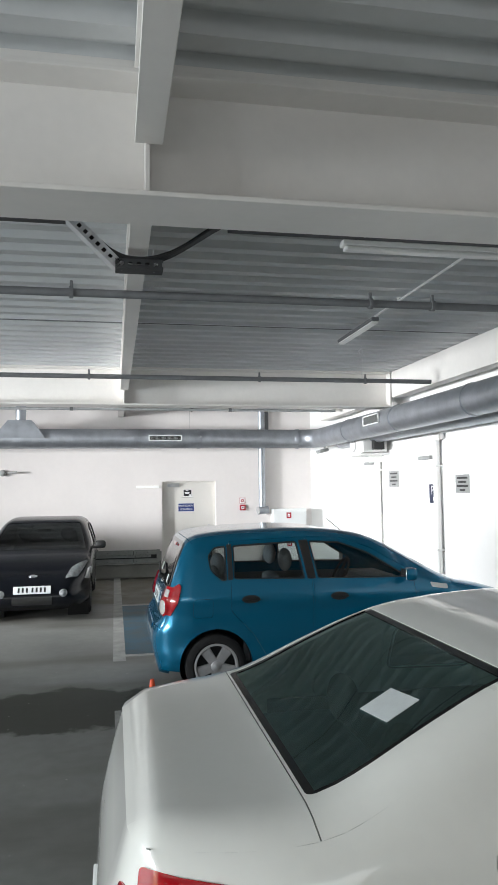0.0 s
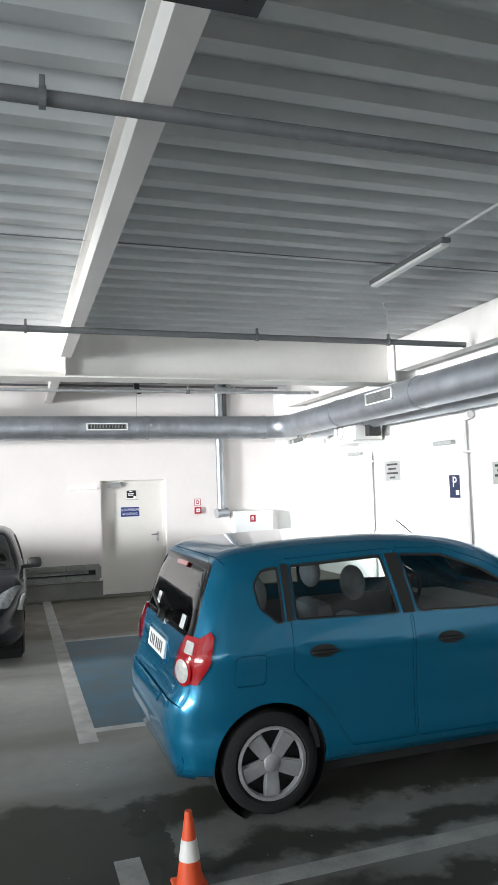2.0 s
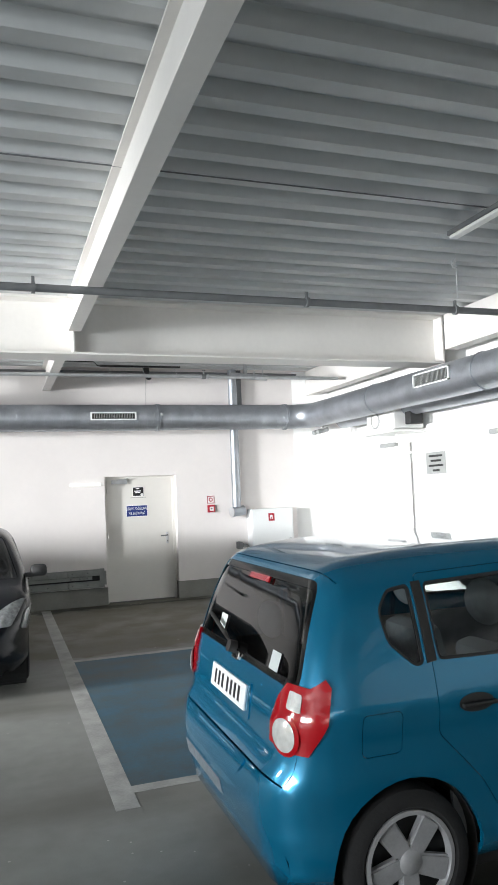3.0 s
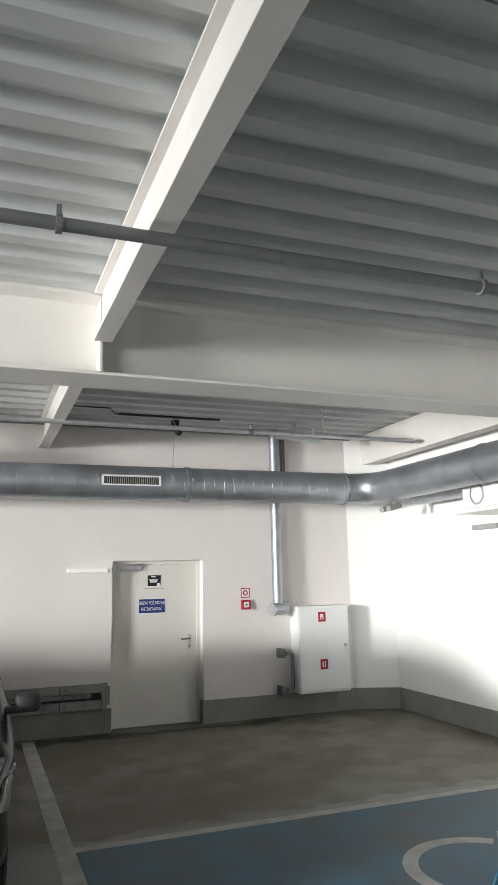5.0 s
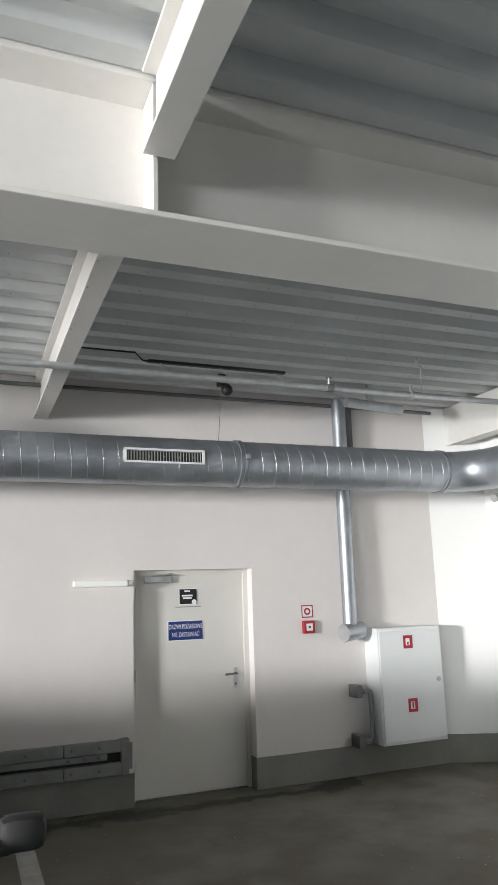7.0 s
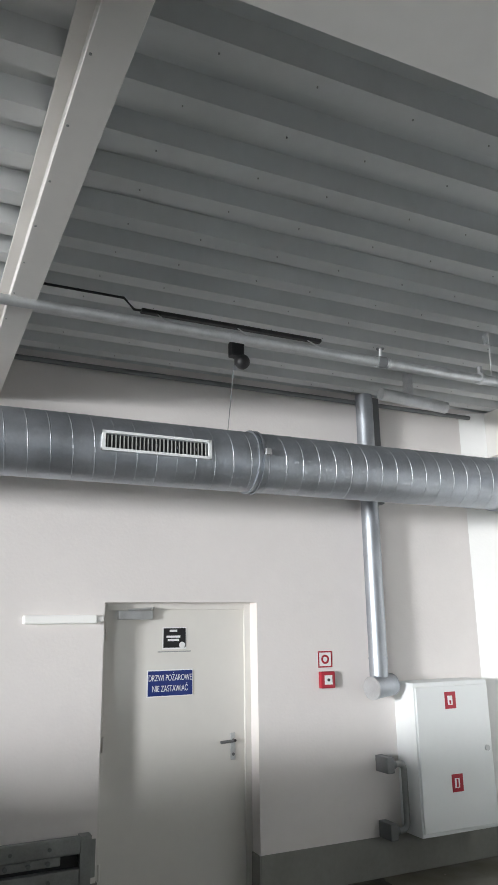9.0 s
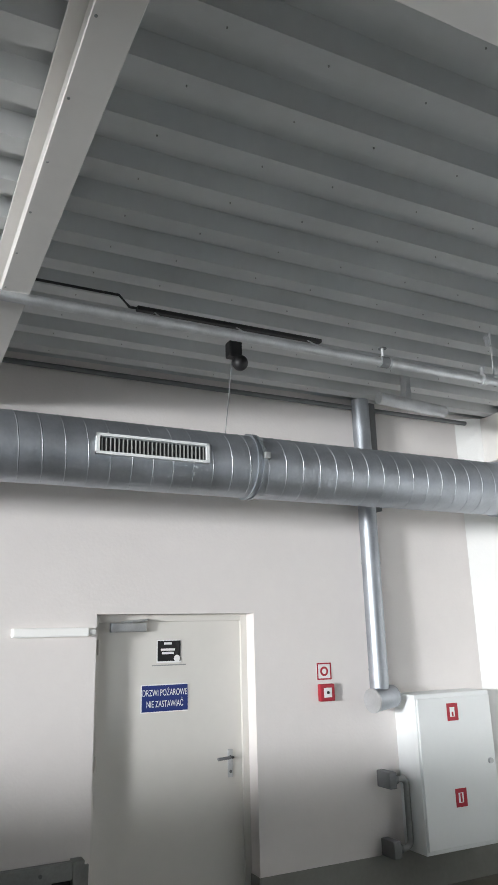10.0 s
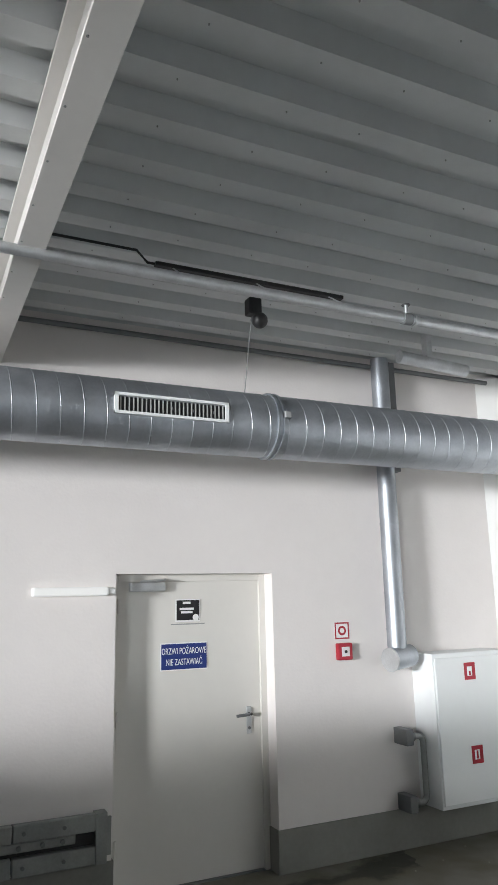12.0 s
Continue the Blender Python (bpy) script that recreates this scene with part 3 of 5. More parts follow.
def mirror(car, x, y, z, sign, mat):
    b = box(bmesh.new(), -0.055, sign * 0.09 - 0.085, -0.045, 0.06, sign * 0.09 + 0.085, 0.08, 0.04)
    box(b, -0.02, min(-0.06 * sign, 0.05 * sign), -0.045, 0.05, max(-0.06 * sign, 0.05 * sign), 0.0, 0.012)
    ob = part("mirror", b, mat, car, "", True)
    ob.matrix_local = pose(x, y, z)
    part("mirror_glass", bx(-0.058, sign * 0.09 - 0.065, -0.03, -0.054, sign * 0.09 + 0.065, 0.065, 0.001), CHROME, ob)
    return ob


def handle(car, shell, x, z, sign, mat):
    p = shell.side(np.array([[x, z]]), sign)[0]
    b = box(bmesh.new(), -0.085, -0.01, -0.01, 0.085, 0.01, 0.01, 0.008, Matrix.Translation((p[0], p[1] + sign * 0.022, p[2])))
    part("handle", b, mat, car, "", True)
    panel("handle_recess", shell, "side", circle(0, 0, 0.05, 28) * np.array([1.7, 0.75]) + np.array([x, z]), [], TRIM, car, 0.03, 0.002, 0.003, sign)


def circle(x, z, r, n=36):
    return np.array([(x + r * math.cos(2 * math.pi * k / n), z + r * math.sin(2 * math.pi * k / n)) for k in range(n)])


def build_car(name, shell, mat, wheels, r, arch, side_panels, strip_panels, glass=CARGLASS, rear_glass=None):
    """wheels: axle places. side_panels: (name, outline, holes); strip_panels: the same in (s, v). An entry 'glass' is a window."""
    car = empty(name)
    sh = shell
    arches = [circle(x, r + 0.005, arch) for x in wheels]
    foot = 0.2
    for sign in (-1, 1):
        cut = [pl for nm, pl, *_ in side_panels if nm != "inner"]
        panel("body_side", sh, "side", sh.edge, [*cut, *arches], mat, car, sign=sign)
        for nm, pl, m, *hs in side_panels:
            pl = np.array(pl)
            if nm == "window":
                panel("window", sh, "side", offset_poly(pl, -0.012), [], glass, car, 0.12, -0.012, 0.0, sign)
                panel("window_seal", sh, "side", offset_poly(pl, -0.001), [offset_poly(pl, 0.013)], TRIM, car, 0.06, -0.004, 0.012, sign)
            else:
                holes = [np.array(h) for h in hs]
                panel(nm, sh, "side", offset_poly(pl, 0.003), [*holes, *arches], m, car, sign=sign)
                for h in holes:
                    panel("window", sh, "side", offset_poly(h, -0.012), [], glass, car, 0.12, -0.014, 0.0, sign)
                    panel("window_seal", sh, "side", offset_poly(h, -0.001), [offset_poly(h, 0.013)], TRIM, car, 0.06, -0.005, 0.012, sign)
    s0, s1 = 0.0, sh.s[-1]
    for nm, pl, m, *hs in strip_panels:
        holes = [np.array(h) for h in hs]
        if nm.startswith("window"):
            panel(nm, sh, "strip", pl, [], rear_glass if rear_glass and nm == "window_rear" else glass, car, 0.08, -0.006, 0.0, metric=1.5)
        else:
            panel(nm, sh, "strip", pl, holes, m, car, 0.07, metric=1.5)
    for sx in wheels:
        for sign in (-1, 1):
            y = sign * (sh.width(np.array([sx]), np.array([0.6]))[0] - 0.105)
            wheel(car, sx, y, r, sign, rim=r * 0.7)
            ln = lathe(bmesh.new(), [(arch - 0.002, 0.06), (arch - 0.002, -0.25), (0.05, -0.26)], 36)
            o = part("wheel_arch_liner", ln, TRIM, car)
            o.matrix_local = pose(sx, y, r + 0.005, 0, 0, 0 if sign > 0 else 180)
    L = sh.length
    x0, x1 = wheels[0] + arch, wheels[1] - arch
    b = bx(x0, -sh.half + 0.1, 0.17, x1, sh.half - 0.1, 0.26)
    box(b, 0.15, -0.45, 0.22, L - 0.15, 0.45, 0.3)
    part("underbody", b, TRIM, car)
    return car


def place_car(car, m):
    car.matrix_world = m


def band(a, b, v=1.0):
    return [(a, -v), (b, -v), (b, v), (a, v)]


def axes_at(shell, view, q, sign=-1):
    """A place on the skin: x across, y up, z outwards."""
    p = (shell.side(np.array([q]), sign) if view == "side" else shell.strip(np.array([q])))
    n = Vector(shell.normals(p)[0])
    x = Vector((0, 0, 1)).cross(n).normalized()
    m = Matrix((x, n.cross(x), n)).transposed().to_4x4()
    m.translation = Vector(p[0])
    return m


def number_plate(car, m, w=0.52, h=0.114):
    b = box(bmesh.new(), -w / 2, -h / 2, 0, w / 2, h / 2, 0.012, 0.004)
    pl = part("number_plate", b, PLATEWHITE, car, "white number plate")
    pl.matrix_local = m
    k = 7
    for i in range(k):
        x = -w * 0.38 + i * w * 0.11 + (0.02 if i > 2 else 0)
        part("plate_mark", bx(x, -0.034, 0.012, x + 0.027, 0.034, 0.0135), BLACKSIGN, pl)
    return pl


# blue hatchback
BLUE_OUT = [(0.2, 0.2), (0.09, 0.33), (0.055, 0.5), (0.075, 0.635), (0.125, 0.715), (0.152, 0.88), (0.2, 1.02), (0.29, 1.27), (0.39, 1.43), (0.6, 1.485), (1.0, 1.51), (1.5, 1.515), (1.95, 1.475), (2.25, 1.39),
            (2.62, 1.19), (2.98, 1.0), (3.3, 0.93), (3.62, 0.82), (3.8, 0.68), (3.87, 0.5), (3.85, 0.32), (3.74, 0.2), (2.6, 0.19), (1.3, 0.19)]
sh = Shell(BLUE_OUT, 0.835, (0.16, 0.5), (0.24, 0.7), 0.98, 0.36, soft=0.17)
QUARTER = rounded([(0.56, 1.28), (0.62, 1.36), (0.735, 1.375), (0.735, 1.06), (0.69, 1.05), (0.58, 1.15)], 0.03)
REARW = rounded([(0.80, 1.375), (1.42, 1.40), (1.48, 1.05), (0.80, 1.065)], 0.03)
FRONTW = rounded([(1.54, 1.40), (1.84, 1.385), (2.12, 1.28), (2.46, 1.07), (2.42, 1.03), (1.6, 1.05)], 0.03)
REARD = rounded([(0.765, 1.41), (1.495, 1.435), (1.545, 1.02), (1.545, 0.32), (1.12, 0.32), (0.98, 0.56), (0.77, 0.78)], 0.03)
FRONTD = rounded([(1.51, 1.435), (1.87, 1.42), (2.16, 1.315), (2.54, 1.09), (2.6, 0.7), (2.54, 0.32), (1.56, 0.32), (1.56, 1.02)], 0.03)
FLAP = rounded([(0.42, 0.9), (0.6, 0.9), (0.6, 0.73), (0.42, 0.73)], 0.03)
sa, sb, sc_, sd, se, sf, sg = sh.sof(0.08, 0.66), sh.sof(0.4, 1.41), sh.sof(2.2, 1.36), sh.sof(2.95, 0.97), sh.sof(3.72, 0.68), sh.sof(3.72, 0.25), sh.sof(0.15, 0.98)
RW = rounded([(sh.sof(0.2, 0.99), -0.94), (sb - 0.03, -0.92), (sb - 0.03, 0.92), (sh.sof(0.2, 0.99), 0.94)], 0.06)
FW = rounded([(sc_ + 0.02, -0.86), (sd - 0.02, -0.9), (sd - 0.02, 0.9), (sc_ + 0.02, 0.86)], 0.06)
blue = build_car("hatchback_car", sh, BLUECAR, (0.63, 3.11), 0.285, 0.335,
                 [("window", QUARTER, None), ("rear_door", REARD, BLUECAR, REARW), ("front_door", FRONTD, BLUECAR, FRONTW), ("fuel_flap", FLAP, BLUECAR)],
                 [("rear_bumper", band(0.0, sa), BLUECAR), ("tailgate", band(sa + 0.006, sb), BLUECAR, RW), ("window_rear", RW, None), ("roof", band(sb + 0.005, sc_), BLUECAR),
                  ("windscreen_frame", band(sc_, sd), BLUECAR, FW), ("window_front", FW, None), ("bonnet", band(sd + 0.005, se), BLUECAR), ("front_bumper", band(se + 0.005, sf), BLUECAR)], rear_glass=REARGLASS)
tagged(blue, "blue metallic five-door hatchback parked beside a traffic cone", "car")
for sign in (-1, 1):
    s0, s1 = sh.sof(0.13, 0.76), sh.sof(0.2, 1.03)
    rim = [tuple(sh.at(np.array([[s0 + (s1 - s0) * q / 8, 0]]))[0][0]) for q in range(9)]
    lamp = panel("tail_light", sh, "side", [*rim, (0.3, 1.04), (0.315, 1.01), (0.285, 0.88), (0.22, 0.755)], [], LAMPRED, blue, 0.035, 0.012, 0.02, sign, "red tail light with a round clear lens")
    v = sign
    panel("lens", sh, "strip", [(s0, 1.0 * v), (s1, 1.0 * v), (s1 - 0.01, 0.86 * v), (s0 + 0.18, 0.8 * v), (s0 + 0.08, 0.765 * v), (s0 + 0.01, 0.8 * v)][::v], [], LAMPRED, lamp, 0.035, 0.012, 0.02)
    for zz, rr, mt in ((0.835, 0.084, LAMPRED), (0.835, 0.066, LAMPCLEAR)):
        m = axes_at(sh, "strip", (sh.sof(0.16, zz), 0.92 * v))
        b = lathe(bmesh.new(), [(0.0005, 0.012), (rr * 0.6, 0.01), (rr, 0.0)], 24)
        bmesh.ops.transform(b, matrix=m @ Matrix.Translation((0, 0, 0.014 if rr < 0.07 else 0.006)) @ Matrix.Rotation(radians(90), 4, "X"), verts=b.verts)
        part("reversing_lens", b, mt, lamp, "" if mt is LAMPRED else "clear round lens", True)
    panel("reversing_lens", sh, "strip", rounded([(sh.sof(0.16, 0.935), 0.985 * v), (sh.sof(0.18, 1.0), 0.975 * v), (sh.sof(0.18, 1.0), 0.9 * v), (sh.sof(0.16, 0.935), 0.9 * v)][::v], 0.012), [], LAMPCLEAR, lamp, 0.03, 0.016, 0.01, label="clear upper lens")
    for dx in (1.42, 2.35):
        handle(blue, sh, dx - 0.47 if dx < 2 else 1.8, 0.885, sign, TRIM)
    y = sh.side(np.array([[2.42, 1.04]]), sign)[0][1]
    mirror(blue, 2.46, y + sign * 0.04, 1.06, sign, BLUECAR)
    panel("pillar_trim", sh, "side", [(1.44, 1.40), (1.53, 1.405), (1.58, 1.05), (1.5, 1.05)], [], TRIM, blue, 0.05, 0.004, 0.006, sign)
    panel("pillar_trim", sh, "side", [(0.745, 1.378), (0.79, 1.38), (0.79, 1.065), (0.745, 1.06)], [], TRIM, blue, 0.05, 0.004, 0.006, sign)
    panel("side_indicator", sh, "side", rounded([(2.86, 0.86), (2.94, 0.855), (2.94, 0.83), (2.86, 0.835)], 0.01), [], LAMPCLEAR, blue, 0.03, 0.008, 0.01, sign)
    panel("vent_grille", sh, "side", rounded([(2.72, 0.98), (2.9, 0.95), (2.9, 0.91), (2.74, 0.93)], 0.01), [], WHITEPL, blue, 0.03, 0.006, 0.01, sign)
    panel("headlight", sh, "side", rounded([(3.35, 0.84), (3.6, 0.78), (3.68, 0.68), (3.45, 0.7)], 0.03), [], LAMPCLEAR, blue, 0.05, 0.01, 0.02, sign)
panel("window_border", sh, "strip", offset_poly(RW, -0.004), [offset_poly(RW, 0.03)], PIANO, blue, 0.05, -0.003, 0.006, label="black rear window border")
number_plate(blue, axes_at(sh, "strip", (sh.sof(0.12, 0.86), 0.0)))
panel("plate_recess", sh, "strip", rounded([(sh.sof(0.09, 0.76), -0.42), (sh.sof(0.14, 0.94), -0.4), (sh.sof(0.14, 0.94), 0.4), (sh.sof(0.09, 0.76), 0.42)], 0.04), [], BLUECAR, blue, 0.06, 0.004, 0.006)
panel("bumper_step", sh, "strip", [(sa - 0.06, -0.5), (sa - 0.006, -0.58), (sa - 0.006, 0.58), (sa - 0.06, 0.5)], [], BLUECAR, blue, 0.06, 0.003, 0.006)
panel("scuff_strip", sh, "strip", rounded([(sh.sof(0.1, 0.36), -0.1), (sh.sof(0.08, 0.44), -0.1), (sh.sof(0.08, 0.44), 0.8), (sh.sof(0.1, 0.36), 0.8)], 0.02), [], SCUFF, blue, 0.06, 0.002, 0.003, label="scuffed grey strip along the bumper")
b = box(bmesh.new(), -0.05, -0.02, 0, 0.05, 0.02, 0.008, 0.006)
part("badge", b, CHROME, blue).matrix_local = axes_at(sh, "strip", (sh.sof(0.17, 0.985), 0.0))
panel("brake_light", sh, "strip", [(sb - 0.085, -0.2), (sb - 0.06, -0.2), (sb - 0.06, 0.2), (sb - 0.085, 0.2)], [], LAMPRED, blue, 0.04, 0.006, 0.008, label="red high brake light")
m = axes_at(sh, "strip", (sh.sof(0.2, 1.05), 0.05))
b = sweep(bmesh.new(), [m @ Vector(p) for p in ((0.0, -0.04, 0.02), (-0.1, 0.0, 0.035), (-0.42, 0.06, 0.03))], 0.011, 8)
tube(b, m @ Vector((0, -0.04, 0)), m @ Vector((0, -0.04, 0.04)), 0.03, 12)
part("rear_wiper", b, TRIM, blue, "", True)
for u, w_, c in ((-0.62, 0.09, (0.2, 1.07)), (0.42, 0.1, (0.21, 1.1))):
    part("sticker", bx(-0.05, -0.04, 0, 0.05, 0.04, 0.001), PAPER, blue, "white paper sticker").matrix_local = axes_at(sh, "strip", (sh.sof(*c), u))
b = sweep(bmesh.new(), [(2.1, 0.0, 1.44), (1.98, 0.0, 1.54), (1.94, 0.0, 1.57)], 0.004, 6)
part("aerial", b, TRIM, blue)
seats(blue, 1.75, 0.36, 0.42)
b = box(bmesh.new(), 2.35, -0.66, 0.6, 2.75, 0.66, 0.96, 0.08)
part("dashboard", b, GREYCLOTH, blue, "", True)
b = bmesh.new()
sweep(b, [(0.18 * math.cos(a * math.pi / 12), 0.18 * math.sin(a * math.pi / 12), 0) for a in range(25)], 0.014, 8)
box(b, -0.17, -0.02, -0.01, 0.17, 0.02, 0.01), box(b, -0.04, -0.16, -0.02, 0.04, 0.04, 0.02)
part("steering_wheel", b, DARKCLOTH, blue, "", True).matrix_local = pose(2.2, 0.36, 0.95, 0, -62, 0)
part("door_lining", bx(0.9, -0.72, 0.3, 2.5, -0.7, 0.95), GREYCLOTH, blue)
part("door_lining", bx(0.9, 0.7, 0.3, 2.5, 0.72, 0.95), GREYCLOTH, blue)
b = box(bmesh.new(), 0.3, -0.5, 0.6, 0.62, 0.5, 0.98, 0.05)
part("parcel_shelf", b, DARKCLOTH, blue, "", True)
b = bmesh.new()
for x_, y_, z_, r_ in ((0.72, -0.3, 1.14, 0.13), (0.66, -0.42, 1.06, 0.1)):
    bmesh.ops.create_uvsphere(b, u_segments=16, v_segments=10, radius=r_, matrix=Matrix.Translation((x_, y_, z_)) @ Matrix.Diagonal((0.6, 1, 1.0, 1)))
part("child_seat", b, SEAT, blue, "pale grey child seat cushion", True)
blue.matrix_world = pose(0.5, 5.54, 0)

# pearl white saloon, its boot towards the walk
WHITE_OUT = [(0.24, 0.2), (0.12, 0.32), (0.09, 0.5), (0.11, 0.7), (0.16, 0.88), (0.185, 0.975), (0.2, 1.02), (0.27, 1.035), (0.46, 1.045), (0.66, 1.065), (0.8, 1.11), (1.05, 1.23), (1.3, 1.335), (1.55, 1.39), (2.0, 1.42), (2.5, 1.4), (2.8, 1.33),
             (3.15, 1.15), (3.45, 1.0), (3.9, 0.92), (4.3, 0.78), (4.44, 0.6), (4.45, 0.35), (4.32, 0.2), (3.0, 0.19), (1.4, 0.19)]
sh = Shell(WHITE_OUT, 0.86, (0.3, 0.8), (0.25, 0.8), 0.96, 0.42, soft=0.16)
sa, sb, sc_, sd, se, sf, sg = sh.sof(0.1, 0.62), sh.sof(0.66, 1.02), sh.sof(1.34, 1.3), sh.sof(2.72, 1.3), sh.sof(3.42, 0.96), sh.sof(4.3, 0.7), sh.sof(4.35, 0.25)
RW = rounded([(sb + 0.01, -0.82), (sc_ - 0.015, -0.85), (sc_ - 0.015, 0.85), (sb + 0.01, 0.82)], 0.03)
FW = rounded([(sd + 0.02, -0.86), (se - 0.02, -0.9), (se - 0.02, 0.9), (sd + 0.02, 0.86)], 0.06)
REARW = rounded([(1.52, 1.2), (1.62, 1.27), (1.86, 1.29), (1.93, 1.0), (1.5, 1.01)], 0.03)
FRONTW = rounded([(1.95, 1.29), (2.4, 1.28), (2.68, 1.2), (3.05, 1.03), (3.0, 0.985), (2.02, 1.0)], 0.03)
REARD = rounded([(1.55, 1.3), (1.91, 1.33), (1.97, 1.0), (1.97, 0.33), (1.5, 0.33), (1.4, 0.62), (1.46, 0.9), (1.46, 1.2)], 0.03)
FRONTD = rounded([(1.925, 1.33), (2.42, 1.315), (2.72, 1.22), (3.12, 1.03), (3.15, 0.7), (3.08, 0.33), (1.985, 0.33), (1.985, 1.0)], 0.03)
FLAP = circle(1.2, 0.93, 0.085, 28)
white = build_car("saloon_car", sh, WHITECAR, (0.98, 3.58), 0.31, 0.36,
                  [("rear_door", REARD, WHITECAR, REARW), ("front_door", FRONTD, WHITECAR, FRONTW), ("fuel_flap", FLAP, WHITECAR)],
                  [("rear_bumper", band(0.0, sa), WHITECAR), ("boot_lid", band(sa + 0.005, sb - 0.004), WHITECAR), ("rear_window_frame", band(sb, sc_), WHITECAR, RW), ("window_rear", RW, None), ("roof", band(sc_, sd), WHITECAR),
                   ("windscreen_frame", band(sd, se), WHITECAR, FW), ("window_front", FW, None), ("bonnet", band(se + 0.005, sf), WHITECAR), ("front_bumper", band(sf + 0.005, sg), WHITECAR)], glass=DARKGLASS)
tagged(white, "pearl white saloon with a dark tinted rear window", "car")
panel("window_border", sh, "strip", offset_poly(RW, -0.01), [offset_poly(RW, 0.03)], PIANO, white, 0.06, -0.003, 0.006, label="black rear window border")
for sign in (-1, 1):
    lamp = panel("tail_light", sh, "side", rounded([(0.2, 0.78), (0.5, 0.79), (0.53, 0.93), (0.22, 0.945)], 0.02), [], LAMPRED, white, 0.04, 0.004, 0.02, sign, "dark red tail light")
    panel("lens", sh, "strip", rounded([(sh.sof(0.13, 0.74), 0.99 * sign), (sh.sof(0.15, 0.885), 0.99 * sign), (sh.sof(0.15, 0.875), 0.88 * sign), (sh.sof(0.13, 0.75), 0.88 * sign)][::sign], 0.02), [], LAMPRED, lamp, 0.04, 0.003, 0.02)
    handle(white, sh, 1.62, 0.86, sign, WHITECAR), handle(white, sh, 2.25, 0.86, sign, WHITECAR)
    y = sh.side(np.array([[3.0, 1.0]]), sign)[0][1]
    mirror(white, 3.05, y + sign * 0.05, 1.02, sign, WHITECAR)
number_plate(white, axes_at(sh, "strip", (sh.sof(0.1, 0.45), 0.0)))
seats(white, 2.45, 0.36, 0.36, DARKCLOTH, xr=1.5)
part("parcel_shelf", box(bmesh.new(), 0.72, -0.6, 0.86, 1.12, 0.6, 0.9, 0.01), GREYCLOTH, white)
part("paper_sheet", box(bmesh.new(), -0.09, -0.065, 0, 0.09, 0.065, 0.002), PAPER, white, "white paper stuck on the rear window").matrix_local = axes_at(sh, "strip", (sb + 0.4, -0.52)) @ Matrix.Translation((0, 0, -0.004)) @ Matrix.Rotation(radians(8), 4, "Z")
b = bx(0.85, -0.7, 0.3, 3.2, -0.68, 0.93)
box(b, 0.85, 0.68, 0.3, 3.2, 0.7, 0.93)
part("door_lining", b, DARKCLOTH, white)
white.matrix_world = pose(0.06, 0.77, 0)

# black hatchback, its nose towards the walk
BLACK_OUT = [(0.16, 0.2), (0.02, 0.35), (0.0, 0.55), (0.06, 0.8), (0.14, 0.95), (0.3, 1.22), (0.46, 1.36), (0.8, 1.42), (1.3, 1.44), (1.7, 1.425), (2.0, 1.37), (2.35, 1.23), (2.75, 1.04), (3.0, 0.95), (3.35, 0.87), (3.62, 0.76), (3.8, 0.64),
             (3.88, 0.5), (3.92, 0.36), (3.87, 0.24), (3.75, 0.18), (2.6, 0.18), (1.3, 0.18)]
sh = Shell(BLACK_OUT, 0.825, (0.2, 0.6), (0.27, 0.75), 0.93, 0.4, soft=0.17)
sa, sb, sc_, sd, se, sf, sg = sh.sof(0.1, 0.7), sh.sof(0.44, 1.32), sh.sof(2.0, 1.33), sh.sof(2.9, 0.94), sh.sof(3.72, 0.64), sh.sof(3.8, 0.24), 0
RW = rounded([(sh.sof(0.15, 0.92), -0.84), (sb - 0.05, -0.82), (sb - 0.05, 0.82), (sh.sof(0.15, 0.92), 0.84)], 0.06)
FW = rounded([(sc_ + 0.02, -0.88), (sd - 0.02, -0.92), (sd - 0.02, 0.92), (sc_ + 0.02, 0.88)], 0.06)
REARW = rounded([(0.62, 1.28), (1.35, 1.325), (1.42, 0.97), (0.7, 1.0)], 0.03)
FRONTW = rounded([(1.44, 1.33), (1.75, 1.31), (2.05, 1.23), (2.58, 1.0), (2.52, 0.95), (1.5, 0.965)], 0.03)
DOOR = rounded([(1.42, 1.36), (1.78, 1.35), (2.1, 1.255), (2.66, 1.0), (2.7, 0.6), (2.62, 0.3), (1.46, 0.3), (1.46, 0.95)], 0.03)
black = build_car("hatchback_car", sh, BLACKCAR, (0.6, 3.09), 0.29, 0.34,
                  [("window", REARW, None), ("front_door", DOOR, BLACKCAR, FRONTW)],
                  [("rear_bumper", band(0.0, sa), BLACKCAR), ("tailgate", band(sa + 0.005, sb), BLACKCAR, RW), ("window_rear", RW, None), ("roof", band(sb + 0.004, sc_), BLACKCAR),
                   ("windscreen_frame", band(sc_, sd), BLACKCAR, FW), ("window_front", FW, None), ("bonnet", band(sd + 0.005, se), BLACKCAR), ("front_bumper", band(se + 0.005, sf), BLACKCAR)], glass=REARGLASS)
tagged(black, "black hatchback parked nose outwards before the wall", "car")
